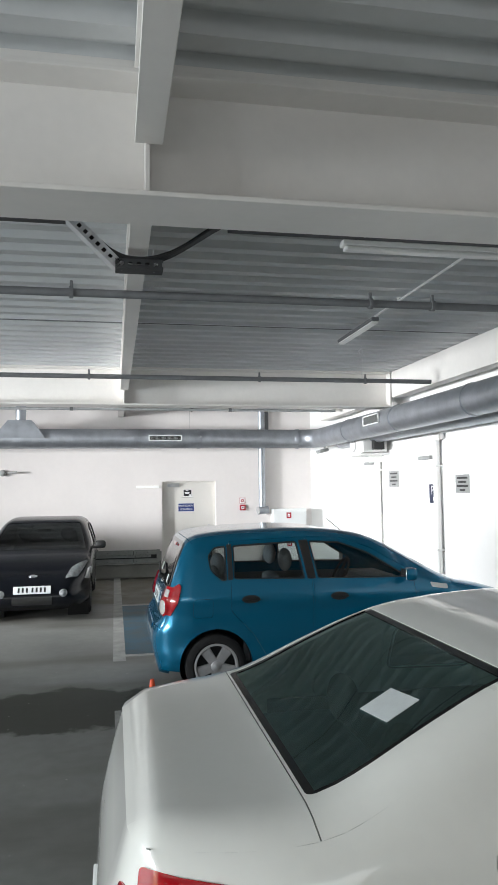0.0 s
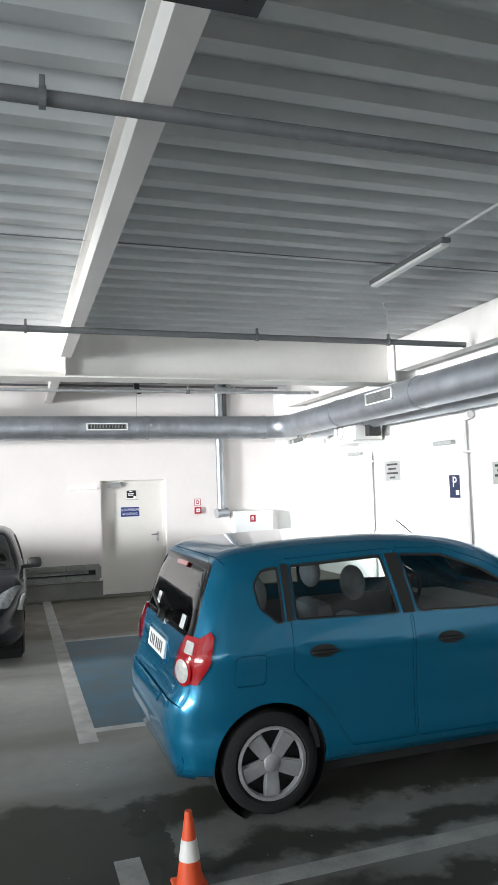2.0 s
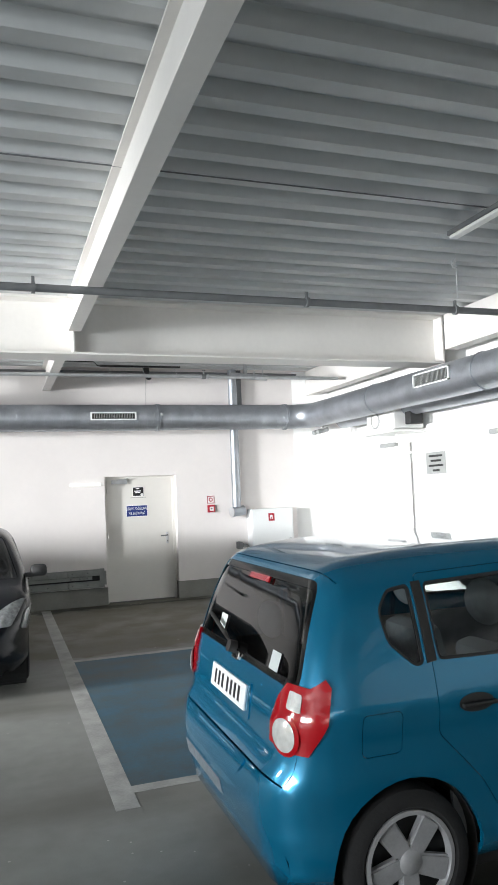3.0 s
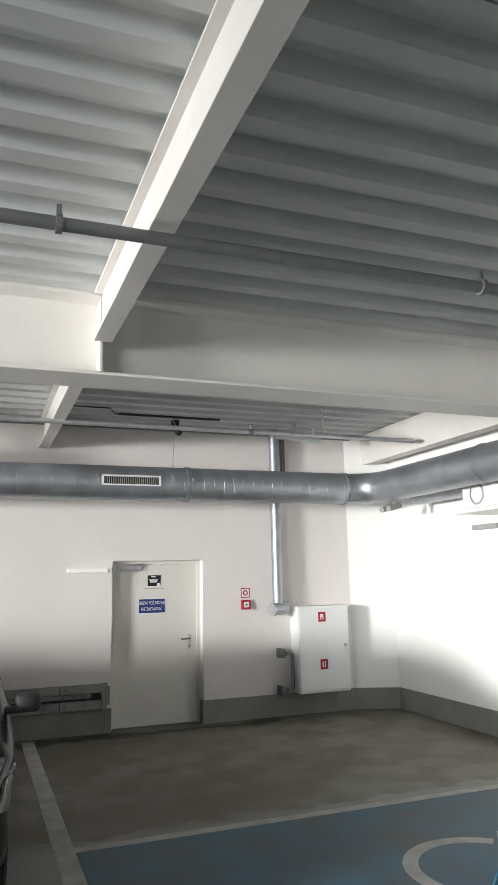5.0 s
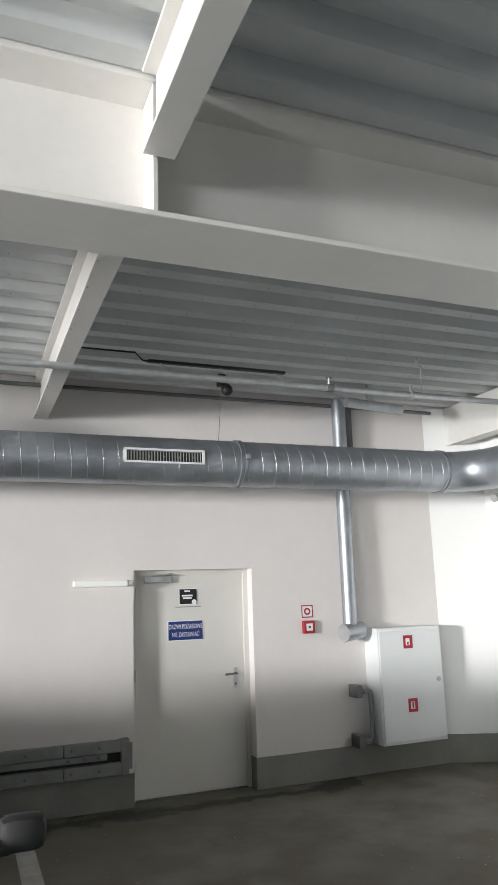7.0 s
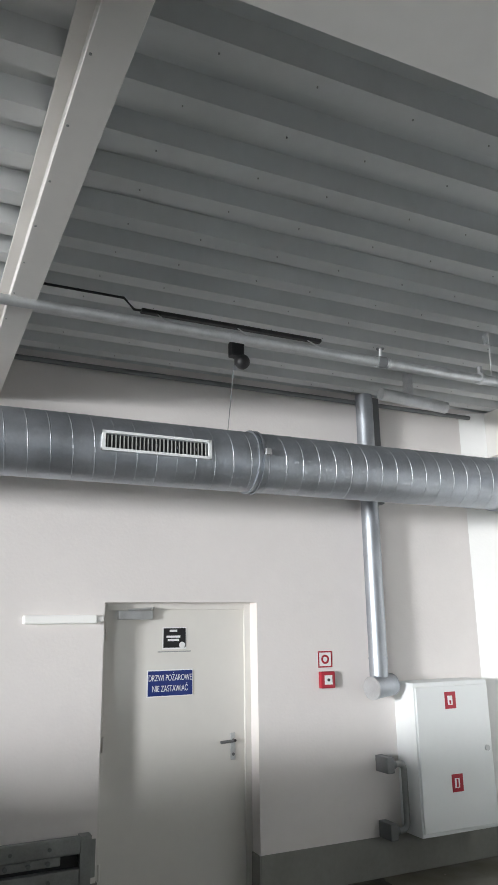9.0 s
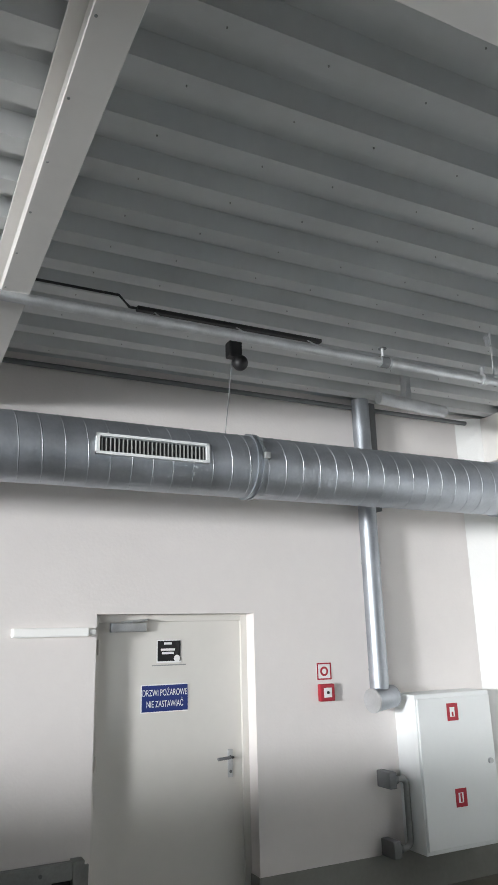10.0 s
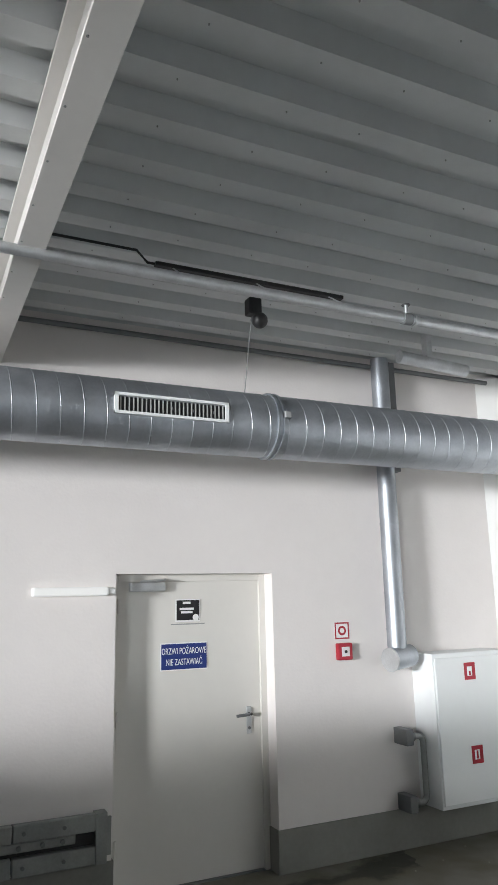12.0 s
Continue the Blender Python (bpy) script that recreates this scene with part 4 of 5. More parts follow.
for sign in (-1, 1):
    y = sh.side(np.array([[2.6, 0.98]]), sign)[0][1]
    mirror(black, 2.66, y + sign * 0.04, 1.0, sign, TRIM)
    hl = panel("headlight", sh, "side", rounded([(3.2, 0.76), (3.5, 0.74), (3.66, 0.6), (3.5, 0.57), (3.3, 0.64)], 0.04), [], HEADLAMP, black, 0.04, 0.012, 0.02, sign, "clear headlight")
    panel("lens", sh, "strip", rounded([(sh.sof(3.4, 0.8), 0.97 * sign), (sh.sof(3.74, 0.6), 0.98 * sign), (sh.sof(3.78, 0.58), 0.74 * sign), (sh.sof(3.6, 0.72), 0.76 * sign)][::-sign], 0.03), [], HEADLAMP, hl, 0.04, 0.012, 0.02)
    m = axes_at(sh, "strip", (sh.sof(3.83, 0.4), 0.78 * sign))
    b = lathe(bmesh.new(), [(0.0005, 0.02), (0.03, 0.016), (0.05, 0.004), (0.058, 0.0)], 20)
    bmesh.ops.transform(b, matrix=m @ Matrix.Rotation(radians(90), 4, "X"), verts=b.verts)
    part("fog_light", b, HEADLAMP, black, "clear round fog light", True)
    handle(black, sh, 1.6, 0.83, sign, BLACKCAR)
number_plate(black, axes_at(sh, "strip", (sh.sof(3.84, 0.46), 0.0)))
panel("grille", sh, "strip", rounded([(sh.sof(3.86, 0.38), -0.5), (sh.sof(3.86, 0.3), -0.5), (sh.sof(3.86, 0.3), 0.5), (sh.sof(3.86, 0.38), 0.5)], 0.03), [], TRIM, black, 0.05, 0.004, 0.008)
b = lathe(bmesh.new(), [(0.0005, 0.012), (0.03, 0.01), (0.04, 0.0)], 20)
bmesh.ops.transform(b, matrix=axes_at(sh, "strip", (sh.sof(3.74, 0.62), 0.0)) @ Matrix.Diagonal((1.6, 0.8, 1, 1)) @ Matrix.Rotation(radians(90), 4, "X"), verts=b.verts)
part("badge", b, CHROME, black, "", True)
seats(black, 1.75, 0.36, 0.36, DARKCLOTH)
part("dashboard", box(bmesh.new(), 2.3, -0.64, 0.55, 2.75, 0.64, 0.92, 0.08), DARKCLOTH, black, "", True)
part("paper_sheet", box(bmesh.new(), 2.45, -0.5, 0.925, 2.6, -0.28, 0.93), PAPER, black, "white paper on the dashboard")
b = box(bmesh.new(), 2.02, -0.11, 1.2, 2.04, 0.11, 1.26, 0.01)
part("inner_mirror", b, TRIM, black)
part("door_lining", bx(0.7, -0.69, 0.3, 2.6, -0.67, 0.9), DARKCLOTH, black)
part("door_lining", bx(0.7, 0.67, 0.3, 2.6, 0.69, 0.9), DARKCLOTH, black)
black.matrix_world = pose(-0.95, 12.82, 0, 0, 0, -90)
# unseen copy, added to keep low light off the foot of the far wall
shade_car = copy_thing(black, pose(-3.35, 12.9, 0, 0, 0, -90))

# ---- fire door in the far wall ----
door = empty("door_1", (DX0 + DX1) / 2, YF, 0)
tagged(door, "closed white steel fire door set back in the wall", "door", kind="structure")
W2 = (DX1 - DX0) / 2
part("leaf", bx(-W2 + 0.045, REC, 0.012, W2 - 0.045, REC + 0.06, DTOP - 0.045, 0.003), DOORPAINT, door)
for b in (bx(-W2, REC - 0.02, 0, -W2 + 0.05, REC + 0.1, DTOP, 0.002), bx(W2 - 0.05, REC - 0.02, 0, W2, REC + 0.1, DTOP, 0.002), bx(-W2 + 0.05, REC - 0.02, DTOP - 0.05, W2 - 0.05, REC + 0.1, DTOP, 0.002)):
    part("door_frame", b, DOORPAINT, door)
part("threshold", bx(-W2 + 0.05, REC - 0.02, 0.0, W2 - 0.05, REC + 0.06, 0.01), DARKPIPE, door)
hd = part("door_handle", sweep(bmesh.new(), [(W2 - 0.15, REC - 0.01, 1.06), (W2 - 0.15, REC - 0.05, 1.06), (W2 - 0.17, REC - 0.06, 1.06), (W2 - 0.27, REC - 0.06, 1.055)], 0.011, 10), DARKPIPE, door, "dull metal lever handle", True)
part("escutcheon", bx(W2 - 0.17, REC - 0.012, 0.92, W2 - 0.13, REC, 1.11, 0.005), ZINC, hd)
part("lock_cylinder", tb((W2 - 0.15, REC - 0.016, 0.96), (W2 - 0.15, REC, 0.96), 0.011, 12), DARKPIPE, hd)
cl = part("door_closer", bx(-W2 + 0.13, REC - 0.05, DTOP - 0.12, -W2 + 0.39, REC, DTOP - 0.055, 0.006), ZINC, door, "grey overhead door closer")
part("closer_arm", sweep(bmesh.new(), [(-W2 + 0.2, REC - 0.055, DTOP - 0.052), (-W2 + 0.36, REC - 0.09, DTOP - 0.042), (-W2 + 0.4, REC - 0.02, DTOP - 0.035)], 0.009, 8), ZINC, cl)
for zz in (0.25, 1.05, 1.8):
    part("hinge", tb((-W2 + 0.052, REC - 0.024, zz), (-W2 + 0.052, REC - 0.024, zz + 0.1), 0.009, 10), DOORPAINT, door)

UPR = pose(0, 0, 0, 90, 0, 0)
sg = empty("sign", 1.79, YF + REC - 0.003, 1.49)
tagged(sg, "blue and white fire door notice with two lines of text", "sign")
part("plate", bx(-0.18, -0.001, -0.095, 0.18, 0.002, 0.095), WHITESIGN, sg)
part("field", bx(-0.173, -0.0025, -0.088, 0.173, -0.001, 0.088), BLUESIGN, sg)
lettering("text_line", "DRZWI PO\u017bAROWE", 0.062, Matrix.Translation((0, -0.003, 0.036)) @ UPR @ Matrix.Diagonal((0.6, 1, 1, 1)), WHITESIGN, sg)
lettering("text_line", "NIE ZASTAWIA\u0106", 0.062, Matrix.Translation((0, -0.003, -0.04)) @ UPR @ Matrix.Diagonal((0.6, 1, 1, 1)), WHITESIGN, sg)
sg = empty("sign", 1.82, YF + REC - 0.003, 1.81)
tagged(sg, "small black notice with white print above the door notice", "sign")
part("plate", bx(-0.095, -0.001, -0.08, 0.095, 0.002, 0.08), WHITESIGN, sg)
part("field", bx(-0.088, -0.0025, -0.068, 0.088, -0.001, 0.074), BLACKSIGN, sg)
for zz, hw in ((0.055, 0.03), (0.012, 0.055), (-0.012, 0.045)):
    part("text_bar", bx(-hw - 0.01, -0.0035, zz - 0.008, hw - 0.01, -0.0025, zz + 0.008), WHITESIGN, sg)
part("emblem", tb((0.06, -0.0035, -0.05), (0.06, -0.0025, -0.05), 0.024, 20), WHITESIGN, sg)
part("caption_bar", bx(-0.13, -0.0012, -0.1, 0.13, 0.0025, -0.092), GREYSIGN, sg)

# emergency lamp beside the door
el = empty("emergency_lamp", 0.95, YF, 1.955)
tagged(el, "white emergency light tube mounted on the wall by the door", "lamp")
part("housing", bx(-0.27, -0.06, -0.03, 0.23, 0.0, 0.03, 0.012), LAMPGLOW, el, "lit white lamp cover")
part("end_cap", bx(0.23, -0.045, -0.02, 0.28, 0.0, 0.02, 0.008), WHITEPL, el)

# fire alarm signs and push button
for z0, nm in ((1.625, "sign"), (1.47, "call_point")):
    s = empty(nm, 3.04, YF, z0)
    tagged(s, "red and white fire alarm sign on the wall" if nm == "sign" else "red fire alarm push button box on the wall", "sign" if nm == "sign" else "alarm button")
    dp = 0.004 if nm == "sign" else 0.045
    part("plate", bx(-0.065, -dp, -0.063, 0.065, 0, 0.063, 0.001 if nm == "sign" else 0.008), WHITESIGN if nm == "sign" else RED, s)
    for q in ((-0.065, -0.063, 0.065, -0.052), (-0.065, 0.052, 0.065, 0.063), (-0.065, -0.052, -0.054, 0.052), (0.054, -0.052, 0.065, 0.052)) if nm == "sign" else ():
        part("border", bx(q[0], -dp - 0.0015, q[1], q[2], -dp, q[3]), RED, s)
    if nm == "sign":
        part("ring", lathe(bmesh.new(), [(0.036, -dp - 0.001), (0.036, -dp - 0.0025), (0.02, -dp - 0.0025), (0.02, -dp - 0.001)], 24), RED, s)
    else:
        part("window", bx(-0.035, -dp - 0.003, -0.035, 0.035, -dp, 0.035, 0.001), WHITESIGN, s)
        part("button", tb((0, -dp - 0.008, 0), (0, -dp - 0.003, 0), 0.012, 14), BLACKSIGN, s)

# hydrant cabinet on its plinth edge
cb = empty("hydrant_cabinet", 4.07, YF, 0.3)
tagged(cb, "white steel hydrant cabinet with red pictogram labels", "cabinet")
CW, CD, CH = 0.38, 0.26, 1.13
part("body", bx(-CW, -CD, 0, CW, 0, CH, 0.006), LIGHTGREY, cb)
cd = part("door", bx(-CW + 0.012, -CD - 0.018, 0.03, CW - 0.012, -CD - 0.001, CH - 0.035, 0.005), LIGHTGREY, cb)
part("lock", tb((CW - 0.07, -CD - 0.035, 0.6), (CW - 0.07, -CD - 0.018, 0.6), 0.022, 16), ZINC, cd, "round metal lock")
for xx, zz in ((-0.03, 0.985), (-0.02, 0.365)):
    part("label_plate", bx(xx - 0.055, -CD - 0.021, zz - 0.065, xx + 0.055, -CD - 0.018, zz + 0.065), RED, cd, "red pictogram label")
    part("pictogram", bx(xx - 0.028, -CD - 0.0225, zz - 0.035, xx + 0.02, -CD - 0.021, zz + 0.035), WHITESIGN, cd)
    part("pictogram_mark", bx(xx - 0.012, -CD - 0.0235, zz - 0.03, xx + 0.006, -CD - 0.0225, zz + (0.0 if zz > 0.5 else 0.03)), RED, cd)
hp = empty("hydrant_pipe", 3.6, YF, 0.3)
tagged(hp, "grey water pipe bend between wall flanges beside the cabinet", "pipe")
BEND = [(math.sin(a * math.pi / 12), math.cos(a * math.pi / 12)) for a in range(7)]
part("pipe", sweep(bmesh.new(), [(-0.07, -0.13, 0.52)] + [(0.05 * p, -0.13, 0.47 + 0.05 * q) for p, q in BEND] + [(0.05 * q, -0.13, 0.095 - 0.05 * p) for p, q in BEND] + [(-0.07, -0.13, 0.045)], 0.024, 12), RAIL, hp, "dull grey water pipe", True)
for zz in (0.52, 0.045):
    part("flange", bx(-0.13, -0.165, zz - 0.06, -0.06, -0.0, zz + 0.06, 0.008), DARKPIPE, hp)
    part("collar", tb((-0.062, -0.13, zz), (-0.04, -0.13, zz), 0.034, 14), DARKPIPE, hp, "", True)
pk = empty("pipe_stub", 4.49, YF, 0.3)
tagged(pk, "small grey valve pipe at the cabinet side", "pipe")
part("pipe", sweep(bmesh.new(), [(0, -0.1, 0.05), (0, -0.1, 0.5), (0.02, -0.05, 0.53), (0.02, 0, 0.53)], 0.018, 10), RAIL, pk, "", True)

# guard rail at the foot of the wall
gr = empty("guard_rail", 0, YF, 0)
tagged(gr, "grey steel crash rail bolted along the wall foot", "guard rail")
part("back_channel", bx(-6.0, -0.03, 0.31, 1.12, 0.0, 0.58, 0.002), BLACKPL, gr, "dark hollow of the rail")
for x0, x1 in ((-6.0, -3.004), (-2.996, -1.204), (-1.196, 0.616), (0.624, 1.12)):
    for z0, z1 in ((0.3, 0.405), (0.49, 0.59)):
        rl = part("rail_plate", bx(x0, -0.085, z0, x1, -0.031, z1, 0.006), RAIL, gr)
        for k in range(max(2, int((x1 - x0) / 0.24))):
            bxx = x0 + 0.06 + 0.24 * k
            part("bolt", tb((bxx, -0.097, (z0 + z1) / 2), (bxx, -0.084, (z0 + z1) / 2), 0.012, 8), DARKPIPE, rl)
bar = part("inner_bar", bx(-6.0, -0.062, 0.43, 1.0, -0.031, 0.484, 0.006), RAIL, gr)
for bxx in (0.66, 0.8, 0.92, -0.6, -1.8, -3.0):
    part("bolt", tb((bxx, -0.076, 0.457), (bxx, -0.06, 0.457), 0.015, 8), DARKPIPE, bar)
cap = bx(1.12, -0.088, 0.3, 1.225, -0.0, 0.592)
bmesh.ops.bevel(cap, geom=[e for e in cap.edges if all(v.co.x > 1.2 for v in e.verts)], offset=0.035, segments=4, affect="EDGES")
part("end_cap", cap, RAIL, gr, "rounded steel end cap", True)

# ---- ventilation ducts ----
DY, DZ, DR = 13.0, 2.945, 0.2


def spiral(bm, x0, x1, y, z, r, pitch=0.125, seg=40):
    """The raised seam of a spiral duct."""
    n = int((x1 - x0) / pitch * seg)
    prev = None
    for k in range(n + 1):
        a = 2 * math.pi * k / seg
        x = x0 + (x1 - x0) * k / n
        ring = [bm.verts.new((x + dx, y + (r + dr) * math.cos(a), z + (r + dr) * math.sin(a))) for dx, dr in ((-0.004, -0.001), (-0.0015, 0.0018), (0.0015, 0.0018), (0.004, -0.001))]
        if prev:
            for i in range(3):
                bm.faces.new((prev[i], prev[i + 1], ring[i + 1], ring[i]))
        prev = ring


dc = empty("air_duct", 0, DY, DZ)
tagged(dc, "round galvanised spiral air duct under the ceiling", "duct")
part("duct_pipe", tb((XL + 0.05, 0, 0), (4.08, 0, 0), DR, 48), GALV, dc, "", True)
bm = bmesh.new()
spiral(bm, -3.2, 4.05, 0, 0, DR)
part("spiral_seam", bm, GALV, dc, "", True)
for xx in (1.95, 4.08, -2.2):
    bm = bmesh.new()
    for d_ in (-0.035, 0.0):
        tube(bm, (xx + d_, 0, 0), (xx + d_ + 0.014, 0, 0), DR + 0.012, 48)
    part("coupling", bm, GALV, dc, "", True)
part("clamp_lug", bx(1.95, -DR - 0.03, 0.01, 1.99, -DR + 0.01, 0.05, 0.004), ZINC, dc)
XE = 4.5
bm = bmesh.new()
pts = [(4.08 + 0.42 * math.sin(a * math.pi / 16), -0.42 + 0.42 * math.cos(a * math.pi / 16), 0) for a in range(9)]
sweep(bm, pts, DR, 40)
part("elbow", bm, GALV, dc, "", True)
part("duct_pipe", tb((XE, -0.42, 0), (XE, YN - DY + 0.2, 0), DR, 48), GALV, dc, "", True)
for yy in (-2.3, -4.6, -6.9):
    part("coupling", tb((XE, yy, 0), (XE, yy - 0.03, 0), DR + 0.01, 48), GALV, dc, "", True)


def grille(parent, m, w=0.72, h=0.16):
    g = part("air_grille", box(box(box(box(bmesh.new(), -w / 2, -h / 2, 0, w / 2, -h / 2 + 0.016, 0.02), -w / 2, h / 2 - 0.016, 0, w / 2, h / 2, 0.02), -w / 2, -h / 2, 0, -w / 2 + 0.02, h / 2, 0.02), w / 2 - 0.02, -h / 2, 0, w / 2, h / 2, 0.02), LIGHTGREY, parent, "pale louvred air grille")
    g.matrix_local = m
    part("backing", bx(-w / 2 + 0.02, -h / 2 + 0.02, -0.01, w / 2 - 0.02, h / 2 - 0.02, 0.002), BLACKPL, g)
    n = int(w / 0.026)
    for k in range(n):
        x = -w / 2 + 0.035 + k * (w - 0.07) / (n - 1)
        part("slat", bx(x - 0.0028, -h / 2 + 0.02, 0.002, x + 0.0028, h / 2 - 0.02, 0.012), GREYSIGN, g)
    return g


for xx in (1.24, -5.0):
    grille(dc, pose(xx, -DR * 0.995, 0.005, 89, 0, 0), 0.68, 0.12)
for yy in (-3.9, -8.4):
    grille(dc, pose(XE - DR * 0.99, yy, 0.04, 90, 0, -90))
# transition hood and second duct
hood = empty("duct_hood", -1.63, DY, DZ)
tagged(hood, "grey sheet metal hood joining the duct to the ceiling", "duct")
bm = bmesh.new()
lo = [bm.verts.new(p) for p in ((-0.5, -0.24, 0.0), (0.5, -0.24, 0.0), (0.5, 0.24, 0.0), (-0.5, 0.24, 0.0))]
hi = [bm.verts.new(p) for p in ((-0.22, -0.2, 0.36), (0.22, -0.2, 0.36), (0.22, 0.2, 0.36), (-0.22, 0.2, 0.36))]
bm.faces.new(lo), bm.faces.new(hi)
for k in range(4):
    bm.faces.new((lo[k], lo[(k + 1) % 4], hi[(k + 1) % 4], hi[k]))
part("hood_body", bm, GALV, hood)
part("neck", tb((0, 0, 0.36), (0, 0, 0.95), 0.1, 20), GALV, hood, "", True)
d2 = empty("air_duct", 4.95, 0, 2.86)
tagged(d2, "smaller galvanised air duct along the side wall", "duct")
part("duct_pipe", tb((0, 12.6, 0), (0, YN + 0.2, 0), 0.15, 40), GALV, d2, "", True)
sl = empty("indicator_light", 4.33, 12.74, 2.98)
tagged(sl, "small white square label on the duct elbow", "label")
part("plate", box(bmesh.new(), -0.06, -0.012, -0.04, 0.06, 0.012, 0.04, 0.004, pose(0, 0, 0, 0, 0, -55)), WHITESIGN, sl)

# vertical vent pipe with an end cap
vp = empty("vent_pipe", 3.47, 13.86, 0)
tagged(vp, "shiny galvanised vent pipe down the wall to the cabinet", "pipe")
part("pipe", tb((0, 0, 1.46), (0, 0, ZC), 0.075, 28), GALV, vp, "", True)
for zz in (1.62, 2.45, 1.9):
    part("coupling", tb((0, 0, zz), (0, 0, zz + 0.012), 0.079, 28), GALV, vp, "", True)
part("elbow", tb((-0.1, -0.05, 1.4), (0.12, 0.0, 1.42), 0.085, 28), GALV, vp, "", True)
part("end_cap", tb((-0.115, -0.053, 1.399), (-0.1, -0.05, 1.4), 0.09, 28), ZINC, vp, "", True)
part("cable_duct", bx(0.1, 0.02, 2.9, 0.17, 0.1, ZC), DARKPIPE, vp, "dark cable duct beside the pipe")

# ---- pipes, cables and lamps under the deck ----


def hung_pipe(y, z, x0, x1, r, mat, clamps, label, rod=True):
    p = empty("sprinkler_pipe", 0, y, z)
    tagged(p, label, "pipe", "pipes under the deck")
    part("pipe", tb((x0, 0, 0), (x1, 0, 0), r, 16), mat, p, "", True)
    for c in clamps:
        cl = part("clamp", tb((c - 0.014, 0, 0), (c + 0.014, 0, 0), r + 0.014, 14), mat, p)
        part("lug", bx(c - 0.012, -0.012, r, c + 0.012, 0.012, r + 0.06, 0.003), mat, cl)
        if rod and c < -2.0:
            part("rod", tb((c, 0, r + 0.05), (c, 0, ZC - z + 0.088), 0.0035, 6), DARKPIPE, cl)
    return p


hung_pipe(3.7, 3.42, XL + 0.3, 4.7, 0.032, DARKPIPE, (-7.6, -4.4, -2.4, -0.11, 2.3, 2.85), "dark grey sprinkler pipe hung below the deck")
hung_pipe(7.82, 3.42, XL + 0.3, 4.75, 0.032, DARKPIPE, (-7.6, -4.4, -2.4, -0.12, 2.2, 3.75), "dark grey sprinkler pipe hung below the deck")
far_pipe = hung_pipe(12.25, 3.475, XL + 0.3, 4.7, 0.027, ZINC, (-7.0, -3.0, 3.3), "galvanised sprinkler pipe hung below the deck")
for hx in (-3.6, -0.6, 2.5):
    hd = part("sprinkler_head", tb((hx - 0.03, 0, 0), (hx + 0.03, 0, 0), 0.035, 14), DARKPIPE, far_pipe, "dark upright sprinkler head", True)
    part("stem", tb((hx, 0, 0.03), (hx, 0, 0.085), 0.011, 10), ZINC, hd)
    part("deflector", tb((hx, 0, 0.085), (hx, 0, 0.09), 0.026, 14), DARKPIPE, hd)
    part("coupling", tb((hx + 0.05, 0, 0), (hx + 0.075, 0, 0), 0.033, 14), ZINC, hd, "", True)
hung_pipe(13.9, 3.8, XL + 0.3, 4.7, 0.02, DARKPIPE, (), "thin dark conduit along the top of the wall")
hung_pipe(6.5, ZC - 0.012, -3.0, 4.8, 0.005, DARKPIPE, (), "thin black cable stretched along the deck", False)

# horizontal sleeve and hook beside the vent pipe
s = empty("pipe_sleeve", 3.55, 13.3, 3.66)
tagged(s, "short galvanised sleeve pipe hung under the deck", "pipe")
part("pipe", tb((-0.3, 0, 0.02), (0.35, 0, -0.02), 0.05, 16), ZINC, s, "", True)
part("bracket", bx(-0.05, -0.03, 0.04, 0.0, 0.03, ZC - 3.66 + 0.09), ZINC, s)
for hx, hy in ((3.45, 12.3), (3.62, 7.6)):
    hk = empty("ceiling_hook", hx, hy, ZC)
    tagged(hk, "metal hook with a thin wire under the deck", "hook")
    part("wire", sweep(bmesh.new(), [(0, 0, 0.09), (0.01, 0, -0.05), (0, 0, -0.4)], 0.005, 6), ZINC, hk)
    part("hook", sweep(bmesh.new(), [(0.0, 0, -0.02), (-0.04, 0, -0.05), (-0.03, 0, -0.1), (0.02, 0, -0.11)], 0.01, 8), ZINC, hk)

# dark strip lamp and gas detector in the far bay
ls = empty("strip_lamp", 1.62, 12.47, 3.645)
tagged(ls, "thin dark strip lamp clipped along a ceiling pipe", "lamp")
part("housing", bx(-0.6, -0.02, -0.012, 0.58, 0.02, 0.012, 0.005), BLACKPL, ls)
part("cable", sweep(bmesh.new(), [(-1.2, 0, 0.06), (-0.7, 0, 0.06), (-0.64, 0, 0.0), (-0.56, 0, 0.0)], 0.008, 8), BLACKPL, ls)
for cx in (-0.5, 0.0, 0.48):
    part("clip", tb((cx, 0, -0.004), (cx, -0.215, -0.155), 0.004, 6), ZINC, ls)
gd = empty("gas_detector", 1.74, 12.75, 3.62)
tagged(gd, "black gas detector hung from the ceiling pipe", "detector")
b = box(bmesh.new(), -0.045, -0.04, -0.05, 0.04, 0.04, 0.055, 0.01)
part("body", b, BLACKPL, gd)
b = bmesh.new()
bmesh.ops.create_uvsphere(b, u_segments=20, v_segments=12, radius=0.05, matrix=Matrix.Translation((0.035, -0.01, -0.08)))
part("sensor_head", b, BLACKPL, gd, "", True)
part("wire", tb((0.0, 0.03, -0.05), (0.02, 0.2, -0.5), 0.003, 6), DARKPIPE, gd)

